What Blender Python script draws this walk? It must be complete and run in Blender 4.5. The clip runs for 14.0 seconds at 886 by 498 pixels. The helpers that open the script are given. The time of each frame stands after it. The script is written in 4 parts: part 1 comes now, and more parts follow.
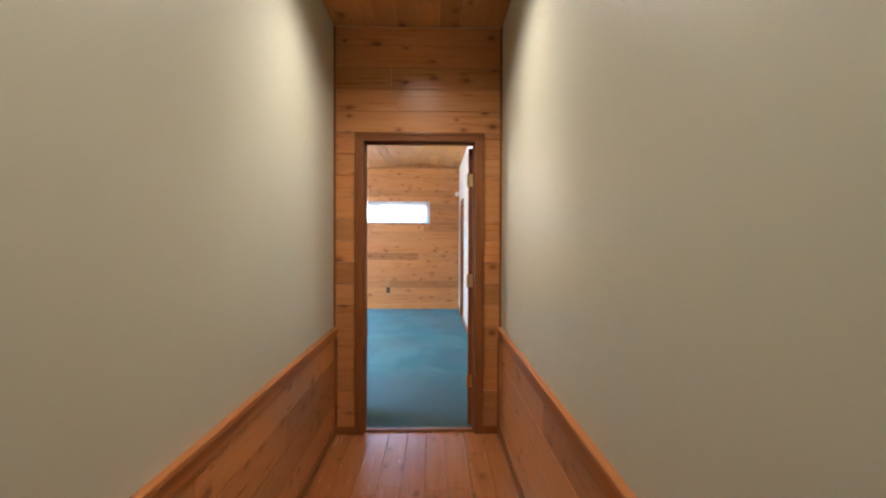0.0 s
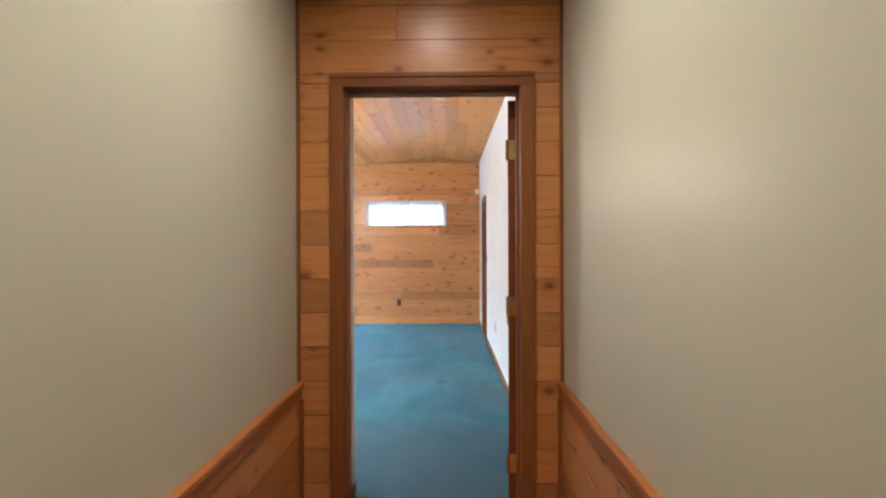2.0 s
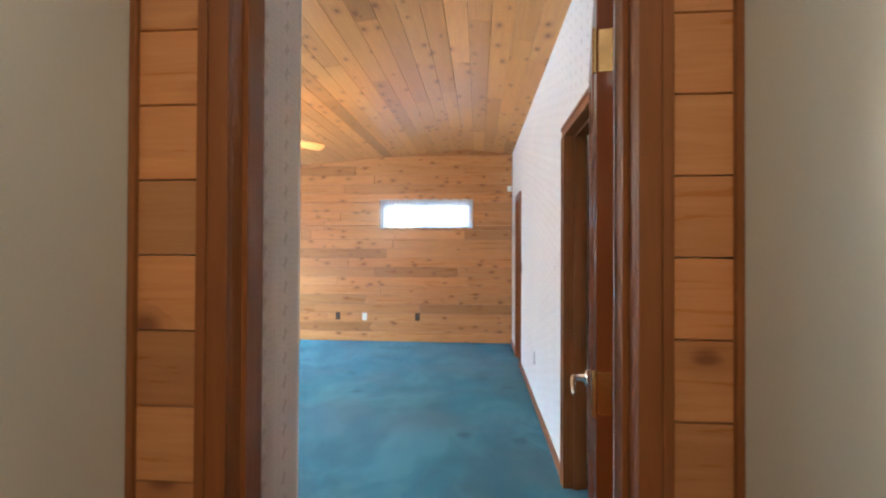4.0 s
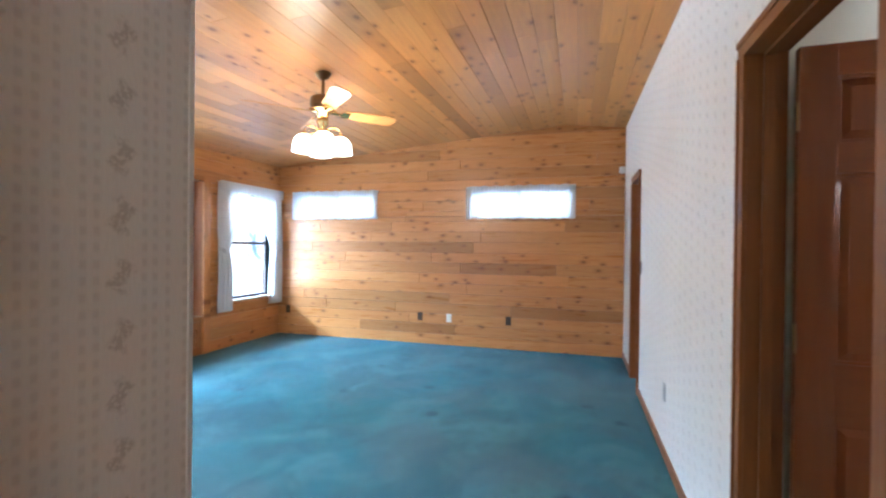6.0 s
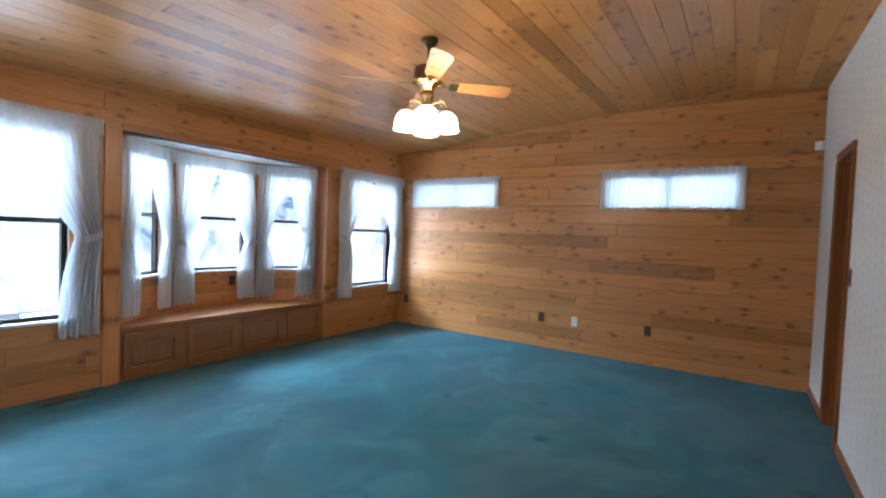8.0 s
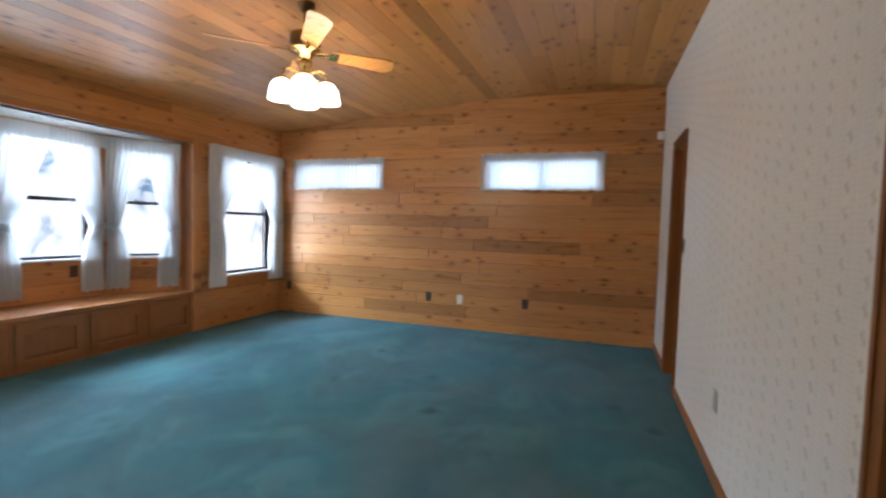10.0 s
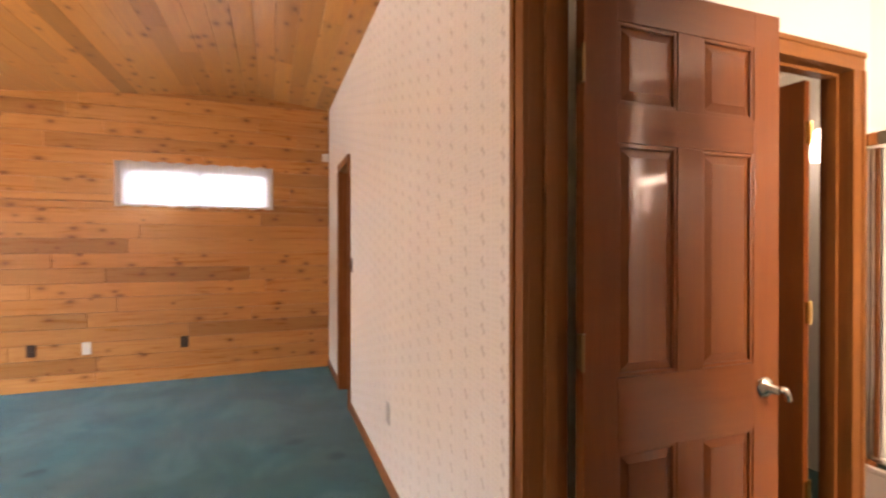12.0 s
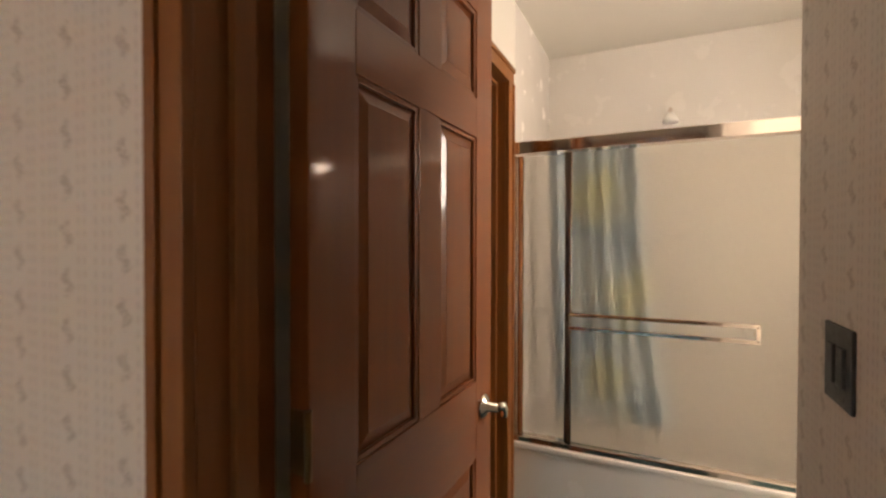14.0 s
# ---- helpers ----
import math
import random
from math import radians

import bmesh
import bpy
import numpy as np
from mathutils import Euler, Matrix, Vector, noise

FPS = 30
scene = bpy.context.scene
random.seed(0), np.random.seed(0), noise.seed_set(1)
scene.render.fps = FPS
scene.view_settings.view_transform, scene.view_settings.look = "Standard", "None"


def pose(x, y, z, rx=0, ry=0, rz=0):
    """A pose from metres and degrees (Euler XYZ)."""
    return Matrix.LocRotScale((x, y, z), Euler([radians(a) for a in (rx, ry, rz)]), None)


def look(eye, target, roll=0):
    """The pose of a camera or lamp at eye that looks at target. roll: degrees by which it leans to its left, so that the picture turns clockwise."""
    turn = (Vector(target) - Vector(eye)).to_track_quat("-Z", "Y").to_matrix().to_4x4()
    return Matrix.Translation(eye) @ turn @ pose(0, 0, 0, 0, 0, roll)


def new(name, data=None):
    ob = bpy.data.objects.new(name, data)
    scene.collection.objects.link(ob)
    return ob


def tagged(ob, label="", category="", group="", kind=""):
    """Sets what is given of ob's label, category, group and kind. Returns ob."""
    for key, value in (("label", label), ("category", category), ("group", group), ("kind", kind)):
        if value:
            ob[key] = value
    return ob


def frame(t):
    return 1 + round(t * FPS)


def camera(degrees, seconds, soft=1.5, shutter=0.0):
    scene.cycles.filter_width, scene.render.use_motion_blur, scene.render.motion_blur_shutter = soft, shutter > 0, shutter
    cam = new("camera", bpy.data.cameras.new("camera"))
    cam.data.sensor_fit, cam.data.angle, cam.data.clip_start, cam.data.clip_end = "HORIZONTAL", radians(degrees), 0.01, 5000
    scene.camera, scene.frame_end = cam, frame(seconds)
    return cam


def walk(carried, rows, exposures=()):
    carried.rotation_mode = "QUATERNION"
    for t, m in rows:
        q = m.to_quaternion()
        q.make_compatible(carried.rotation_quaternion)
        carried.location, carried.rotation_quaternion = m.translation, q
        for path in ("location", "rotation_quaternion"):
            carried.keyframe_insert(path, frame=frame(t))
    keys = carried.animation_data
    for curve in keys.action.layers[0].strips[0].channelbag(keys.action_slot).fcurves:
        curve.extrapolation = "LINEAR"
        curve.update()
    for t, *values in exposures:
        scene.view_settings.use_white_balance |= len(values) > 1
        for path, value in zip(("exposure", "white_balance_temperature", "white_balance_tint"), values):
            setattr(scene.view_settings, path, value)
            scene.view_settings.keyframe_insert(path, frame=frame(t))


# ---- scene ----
cam = camera(88.3, 14.0, soft=2.2, shutter=0.4)
PATH = [
    (0, (0.663, 0.113, 1.333), (0.703, 2.112, 1.308), 0.2),
    (0.5, (0.671, 0.351, 1.344), (0.692, 2.351, 1.331), 0.1),
    (1, (0.644, 0.612, 1.33), (0.658, 2.612, 1.333), 0.1),
    (1.5, (0.614, 0.958, 1.345), (0.618, 2.958, 1.343), 0.2),
    (2, (0.639, 1.297, 1.332), (0.61, 3.297, 1.33), -0.2),
    (2.5, (0.648, 1.64, 1.315), (0.616, 3.639, 1.334), -0.0),
    (2.7, (0.645, 1.776, 1.313), (0.616, 3.776, 1.339), -0.0),
    (4.8, (0.668, 2.836, 1.377), (0.436, 4.822, 1.381), 0.2),
    (5, (0.63, 2.952, 1.377), (0.387, 4.938, 1.377), 0.1),
    (5.5, (0.615, 3.15, 1.365), (0.247, 5.116, 1.363), -0.1),
    (6, (0.607, 3.31, 1.364), (0.043, 5.228, 1.352), 0.6),
    (6.5, (0.599, 3.465, 1.350), (-0.151, 5.319, 1.341), 1.2),
    (7, (0.528, 3.660, 1.374), (-0.422, 5.420, 1.361), 1.6),
    (7.2, (0.534, 3.733, 1.381), (-0.515, 5.436, 1.37), 1.5),
    (9.3, (0.575, 3.914, 1.294), (-0.515, 5.585, 1.164), 2.0),
    (9.5, (0.581, 3.89, 1.281), (-0.392, 5.633, 1.163), 1.8),
    (10, (0.559, 3.9, 1.3), (-0.09, 5.789, 1.196), 1.6),
    (10.5, (0.552, 3.882, 1.303), (0.253, 5.858, 1.239), 1.3),
    (11, (0.548, 3.89, 1.319), (0.563, 5.89, 1.286), 0.8),
    (11.5, (0.555, 3.997, 1.33), (0.914, 5.965, 1.316), 0.2),
    (12, (0.564, 4.129, 1.34), (1.268, 6.001, 1.33), 0.0),
    (12.5, (0.547, 4.246, 1.341), (1.593, 5.951, 1.327), -0.2),
    (13, (0.614, 4.457, 1.354), (2.04, 5.859, 1.325), -0.7),
    (13.5, (0.72, 4.571, 1.35), (2.376, 5.693, 1.319), -0.2),
    (14, (0.819, 4.652, 1.348), (2.628, 5.504, 1.321), 0.1),
]
EXPOSURES = [(0, 0.72, 5000, 8), (2.5, 0.6, 5000, 8), (5.2, 0.34, 4850, 8), (6.2, 0.08, 4850, 7), (7.0, -0.5, 5000, 7), (9.5, -0.85, 5250, 7), (10.5, -0.75, 6300, 16), (11.5, -0.2, 7400, 30), (12.5, 0.1, 7400, 27), (13.0, -0.15, 7100, 23), (13.5, -0.65, 6900, 20), (14, -0.95, 6900, 19)]
walk(cam, [(t, look(eye, target, roll)) for t, eye, target, roll in PATH], EXPOSURES)

# ---- plan, metres ----
HL, HR, HY = -0.032, 1.135, 3.30          # hall walls and end wall
DL, DR, DH = 0.175, 0.950, 2.04           # doorway from the hall
EY = 3.42                                 # room side of the end wall
SX, SY = 0.11, 3.80                       # papered return wall beside the doorway
XL, XR, YF = -3.83, 1.17, 9.385           # bedroom
RIDGE = 0.45
HCEIL = 2.83
B0, B1 = 4.385, 5.13                       # bathroom doorway in the right wall
F0, F1 = 7.95, 8.47                       # far doorway in the right wall
BW = 5.23                                 # bathroom wall with the second door
SHX = 2.76                                # shower front
BX = 3.52                                 # shower back wall
BCEIL = 2.42
BAYX, BAY0, BAY1, BAYA, BAYB, BAYT = -4.39, 5.62, 7.87, 6.28, 7.27, 2.14


def ceil_z(x, y=YF):
    z = 2.565 + (x - XL) / (RIDGE - XL) * 0.375 if x < RIDGE else 2.94 - (x - RIDGE) / (XR - RIDGE) * 0.08
    return z + 0.026 * (y - YF)


# ---- world and light ----
world = bpy.data.worlds.new("sky")
scene.world = world
world.use_nodes = True
wn = world.node_tree
sky = wn.nodes.new("ShaderNodeTexSky")
sky.sky_type, sky.sun_disc = "NISHITA", False
sky.sun_elevation, sky.sun_rotation = radians(38), radians(200)
wn.links.new(sky.outputs[0], wn.nodes["Background"].inputs[0])
wn.nodes["Background"].inputs[1].default_value = 0.15
sun = new("sun", bpy.data.lights.new("sun", "SUN"))
sun.data.energy, sun.data.angle, sun.data.color = 3.0, radians(0.5), (1, 0.95, 0.87)
sun.matrix_world = look((0, 0, 20), (0 + 3, 0 + 9, 20 - 8))


def area_lamp(name, eye, target, w, h, power, colour):
    lamp = new(name, bpy.data.lights.new(name, "AREA"))
    lamp.data.shape, lamp.data.size, lamp.data.size_y = "RECTANGLE", w, h
    lamp.data.energy, lamp.data.color = power, colour
    lamp.matrix_world = look(eye, target)
    return lamp


def point_lamp(name, at, power, colour, radius):
    lamp = new(name, bpy.data.lights.new(name, "POINT"))
    lamp.data.energy, lamp.data.color, lamp.data.shadow_soft_size = power, colour, radius
    lamp.location = at
    return lamp


DAY = (0.71, 0.86, 1.0)
GROUND_LIGHT = (0.86, 0.93, 0.96)


def window_daylight(x, y, nx, ny, sill, head, power):
    """Added lamps in place of sky light slanting in from above the window and light thrown up by the sunny ground."""
    area_lamp("daylight_sky", (x + 2.5 * nx, y + 2.5 * ny, head + 0.80), (x - 3.5 * nx, y - 3.5 * ny, 1.0), 2.0, 0.7, power, DAY)
    if sill < 1.2:
        area_lamp("daylight_ground", (x + 2.5 * nx, y + 2.5 * ny, sill - 0.90), (x - 3.5 * nx, y - 3.5 * ny, 2.3), 2.0, 0.4, power * 0.28, GROUND_LIGHT)


window_daylight(-4.40, 6.78, -1, 0, 0.87, 2.05, 1050)
window_daylight(-4.18, 7.58, -0.8, 0.6, 0.87, 2.05, 430)
window_daylight(-4.18, 5.94, -0.8, -0.6, 0.87, 2.05, 430)
window_daylight(XL - 0.1, 8.74, -1, 0, 0.62, 2.07, 380)
window_daylight(XL - 0.1, 4.82, -1, 0, 0.60, 2.07, 560)
window_daylight(-2.86, YF + 0.1, 0, 1, 1.78, 2.13, 560)
window_daylight(-0.13, YF + 0.1, 0, 1, 1.78, 2.13, 560)
WARM = (1.0, 0.72, 0.42)
FX, FY = -1.32, 6.48                      # ceiling fan
for ang in range(4):
    a = radians(45 + 90 * ang - 10)
    point_lamp("fan_bulb", (FX + 0.14 * math.cos(a), FY + 0.14 * math.sin(a), 2.15), 16, WARM, 0.05)
# unseen cans: the first fits light streaks on the walls, the others are added
CANS = (2.25, 0.5, -1.1)
for y, watts in zip(CANS, (76, 36, 22)):
    can = new("hall_downlight_lamp", bpy.data.lights.new("hall_downlight_lamp", "SPOT"))
    can.data.energy, can.data.color, can.data.shadow_soft_size = watts, (1.0, 0.755, 0.515), 0.06
    can.data.spot_size, can.data.spot_blend = radians(150), 1.0
    can.matrix_world = look((0.555, y, HCEIL - 0.03), (0.555, y + 0.001, 0))
point_lamp("bath_bulb", (2.5, 3.30, 1.8), 160, (1.0, 0.89, 0.77), 0.25)
point_lamp("dressing_bulb", (3.0, 6.3, 1.9), 10, (1.0, 0.80, 0.55), 0.06)


# ---- materials ----
class Mat:
    """A node material built step by step."""

    def __init__(self, name):
        self.m = bpy.data.materials.new(name)
        self.m.use_nodes = True
        self.t = self.m.node_tree
        self.bsdf = self.t.nodes["Principled BSDF"]

    def node(self, kind, **kw):
        n = self.t.nodes.new(kind)
        for k, v in kw.items():
            if k == "operation":
                n.operation = v
            elif k == "data_type":
                n.data_type = v
            elif k == "blend_type":
                n.blend_type = v
        return n

    def put(self, sock, v):
        if hasattr(v, "is_output"):
            self.t.links.new(v, sock)
        else:
            sock.default_value = v

    def math(self, op, a, b=0.0, c=0.0):
        n = self.node("ShaderNodeMath", operation=op)
        for i, v in enumerate((a, b, c)):
            self.put(n.inputs[i], v)
        return n.outputs[0]

    def pos(self):
        return self.node("ShaderNodeNewGeometry").outputs["Position"]

    def xyz(self, v):
        n = self.node("ShaderNodeSeparateXYZ")
        self.put(n.inputs[0], v)
        return n.outputs[0], n.outputs[1], n.outputs[2]

    def vec(self, op, a, b):
        n = self.node("ShaderNodeVectorMath", operation=op)
        self.put(n.inputs[0], a)
        self.put(n.inputs[1], b)
        return n.outputs[0]

    def noise(self, v, scale, detail=3.0, rough=0.55, distort=0.0):
        n = self.node("ShaderNodeTexNoise")
        self.put(n.inputs["Vector"], v)
        n.inputs["Scale"].default_value, n.inputs["Detail"].default_value = scale, detail
        n.inputs["Roughness"].default_value, n.inputs["Distortion"].default_value = rough, distort
        return n.outputs[0]

    def ramp(self, v, *stops):
        n = self.node("ShaderNodeValToRGB")
        self.put(n.inputs[0], v)
        el = n.color_ramp.elements
        while len(el) < len(stops):
            el.new(0.5)
        for e, (p, c) in zip(el, stops):
            e.position, e.color = p, (c, c, c, 1) if isinstance(c, (int, float)) else (*c, 1)
        return n.outputs[0]

    def mix(self, f, a, b, blend="MIX"):
        n = self.node("ShaderNodeMix", data_type="RGBA", blend_type=blend)
        self.put(n.inputs[0], f)
        for i, v in ((6, a), (7, b)):
            self.put(n.inputs[i], v if hasattr(v, "is_output") else (*v, 1))
        return n.outputs[2]

    def bump(self, h, strength=0.2, dist=0.01):
        n = self.node("ShaderNodeBump")
        n.inputs["Strength"].default_value, n.inputs["Distance"].default_value = strength, dist
        self.put(n.inputs["Height"], h)
        self.put(self.bsdf.inputs["Normal"], n.outputs[0])

    def done(self, colour, rough=0.5, metal=0.0, spec=0.5):
        self.put(self.bsdf.inputs["Base Color"], colour if hasattr(colour, "is_output") else (*colour, 1))
        self.put(self.bsdf.inputs["Roughness"], rough)
        self.bsdf.inputs["Metallic"].default_value = metal
        self.bsdf.inputs["Specular IOR Level"].default_value = spec
        return self.m


def wood(name, axis, light, dark, rough=0.4, knots=True, island=False, contrast=0.8, coat=0.0, flat=False, spec=0.5, grainy=1.0):
    """Boards with grain along one axis, tinted board by board."""
    k = Mat(name)
    if island:
        rnd = k.node("ShaderNodeNewGeometry").outputs["Random Per Island"]
    else:
        rnd = k.node("ShaderNodeObjectInfo").outputs["Random"]
    off = k.math("MULTIPLY", rnd, 37.0)
    p = k.vec("ADD", k.pos(), off)
    stretch = [9.0, 9.0, 9.0]
    stretch["xyz".index(axis)] = 0.55
    grain = k.noise(k.vec("MULTIPLY", p, tuple(stretch)), 3.0, 5, 0.6, 1.2)
    fine = k.noise(k.vec("MULTIPLY", p, tuple(6 * v for v in stretch)), 3.0, 3, 0.6)
    g = k.math("ADD", k.math("MULTIPLY", grain, 0.80), k.math("MULTIPLY", fine, 0.20))
    col = k.mix(k.ramp(g, (0.28, 0.0), (0.72, 1.0)), dark, light)
    tint = k.ramp(rnd, (0.0, 1 - 0.30 * contrast), (0.25, 1 - 0.07 * contrast), (1.0, 1.0 + 0.12 * contrast))
    col = k.mix(1.0, col, tint, "MULTIPLY")
    warm = k.ramp(k.math("FRACT", k.math("MULTIPLY", rnd, 7.3)), (0.0, (1.0, 0.93, 0.85)), (1.0, (1.0, 1.0, 1.0)))
    col = k.mix(1.0, col, warm, "MULTIPLY")
    if knots:
        ax = k.xyz(p)
        other = {"x": ax[2], "y": ax[0] if flat else ax[2], "z": ax[0]}[axis]
        cmb = k.node("ShaderNodeCombineXYZ")
        k.put(cmb.inputs[0], k.math("MULTIPLY", ax["xyz".index(axis)], 5.0))
        k.put(cmb.inputs[1], k.math("ADD", k.math("MULTIPLY", other, 9.0), k.math("MULTIPLY", grain, 0.3)))
        v = k.node("ShaderNodeTexVoronoi")
        v.voronoi_dimensions = "2D"
        k.put(v.inputs["Vector"], cmb.outputs[0])
        v.inputs["Scale"].default_value = 1.0
        pick = k.xyz(v.outputs["Color"])
        board = k.math("FRACT", k.math("MULTIPLY", rnd, 13.7))
        chance = k.math("GREATER_THAN", pick[0], k.math("ADD", 0.42, k.math("MULTIPLY", board, 0.5)))
        size = k.math("ADD", 0.55, k.math("MULTIPLY", pick[1], 1.1))
        dist = k.math("DIVIDE", v.outputs["Distance"], size)
        spot = k.ramp(dist, (0.05, 1.0), (0.13, 0.0))
        col = k.mix(k.math("MULTIPLY", k.math("MULTIPLY", spot, chance), 0.8), col, (0.10, 0.030, 0.010))
        halo = k.ramp(dist, (0.10, 1.0), (0.30, 0.0))
        col = k.mix(k.math("MULTIPLY", k.math("MULTIPLY", halo, chance), 0.40), col, (0.22, 0.075, 0.02))
    k.bump(g, 0.12 * grainy, 0.004)
    m = k.done(col, k.ramp(g, (0.3, rough - 0.07 * grainy), (0.7, rough + 0.1 * grainy)), 0.0, spec)
    k.bsdf.inputs["Coat Weight"].default_value = coat
    k.bsdf.inputs["Coat Roughness"].default_value = 0.08
    return m


PINE_L, PINE_D = (0.55, 0.265, 0.082), (0.40, 0.165, 0.046)
pine_x = wood("pine_boards_x", "x", PINE_L, PINE_D, 0.30, contrast=1.05)
pine_y = wood("pine_boards_y", "y", PINE_L, PINE_D, 0.32, contrast=1.05)
pine_ceiling = wood("pine_ceiling", "y", (0.58, 0.295, 0.092), (0.43, 0.19, 0.052), 0.36, contrast=1.2, island=True, flat=True)
pine_dark = wood("pine_groove", "y", (0.34, 0.135, 0.038), (0.25, 0.09, 0.024), 0.6, knots=False)
TRIM_L, TRIM_D = (0.25, 0.094, 0.022), (0.18, 0.063, 0.014)
trim_x = wood("stained_trim_x", "x", TRIM_L, TRIM_D, 0.45, False, contrast=0.4, coat=0.15, spec=0.25, grainy=0.5)
trim_y = wood("stained_trim_y", "y", TRIM_L, TRIM_D, 0.45, False, contrast=0.4, coat=0.15, spec=0.25, grainy=0.5)
trim_z = wood("stained_trim_z", "z", TRIM_L, TRIM_D, 0.45, False, contrast=0.4, coat=0.15, spec=0.25, grainy=0.5)
DOOR_L, DOOR_D = (0.185, 0.052, 0.0085), (0.15, 0.040, 0.0065)
door_x = wood("varnished_door_x", "x", DOOR_L, DOOR_D, 0.50, False, contrast=0.4, coat=0.55, spec=0.15, grainy=0.25)
door_z = wood("varnished_door_z", "z", DOOR_L, DOOR_D, 0.50, False, contrast=0.4, coat=0.55, spec=0.15, grainy=0.25)
pine_z = wood("pine_posts_z", "z", PINE_L, PINE_D, 0.36, contrast=0.6)
rail_y = wood("pine_rail_y", "y", (0.44, 0.185, 0.050), (0.33, 0.125, 0.032), 0.40, False, contrast=0.4, spec=0.3)
oak_z = wood("oak_cabinet_z", "z", (0.30, 0.130, 0.036), (0.21, 0.083, 0.021), 0.4, False, contrast=0.4)
oak_y = wood("oak_cabinet_y", "y", (0.38, 0.165, 0.046), (0.27, 0.108, 0.028), 0.4, False, contrast=0.4)
laminate = wood("laminate_floor", "y", (0.36, 0.145, 0.042), (0.25, 0.088, 0.024), 0.20, True, contrast=0.4, flat=True)
blade_wood = wood("blade_wood", "x", (0.62, 0.32, 0.10), (0.48, 0.22, 0.06), 0.3, False, contrast=0.2)


def painted(name, colour, rough=0.6, vary=0.06, bump=0.08, scale=60):
    k = Mat(name)
    p = k.pos()
    a, b = k.noise(p, 1.3, 3), k.noise(p, scale, 3)
    lo = tuple(c * (1 - vary) for c in colour)
    col = k.mix(k.ramp(a, (0.3, 0.0), (0.7, 1.0)), lo, colour)
    k.bump(b, bump, 0.003)
    return k.done(col, k.ramp(b, (0.3, rough - 0.08), (0.7, min(1, rough + 0.08))))


hall_paint = painted("hall_wallcovering", (0.55, 0.545, 0.425), 0.42, 0.04, 0.10, 90)
white_paint = painted("white_paint", (0.80, 0.79, 0.76), 0.55)
bay_white = painted("bay_ceiling_white", (0.78, 0.76, 0.70), 0.6)
cream = painted("cream_bath_paint", (0.80, 0.77, 0.69), 0.5)
grey_room = painted("dressing_room_paint", (0.62, 0.62, 0.60), 0.6)
marble = painted("cultured_marble", (0.80, 0.76, 0.70), 0.22, 0.12, 0.02, 8)
exterior = painted("exterior_siding", (0.55, 0.53, 0.50), 0.8)
black_plastic = painted("black_plastic", (0.018, 0.016, 0.015), 0.35, 0.1, 0.02)
brown_plastic = painted("brown_plastic", (0.045, 0.022, 0.012), 0.35, 0.1, 0.02)
white_plastic = painted("white_plastic", (0.78, 0.77, 0.73), 0.35, 0.03, 0.02)
grey_plastic = painted("almond_plastic", (0.42, 0.40, 0.36), 0.4, 0.03, 0.02)
bronze_frame = painted("bronze_aluminium", (0.035, 0.028, 0.026), 0.35, 0.1, 0.02)


def metal(name, colour, rough):
    k = Mat(name)
    n = k.noise(k.pos(), 45, 3)
    return k.done(k.mix(n, tuple(c * 0.95 for c in colour), colour), k.ramp(n, (0.2, rough * 0.9), (0.8, rough * 1.15)), 1.0)


brass = metal("polished_brass", (0.83, 0.60, 0.25), 0.2)
old_brass = metal("antique_brass", (0.20, 0.12, 0.05), 0.35)
chrome = metal("chrome", (0.86, 0.76, 0.68), 0.09)
nickel = metal("worn_nickel", (0.70, 0.66, 0.58), 0.25)


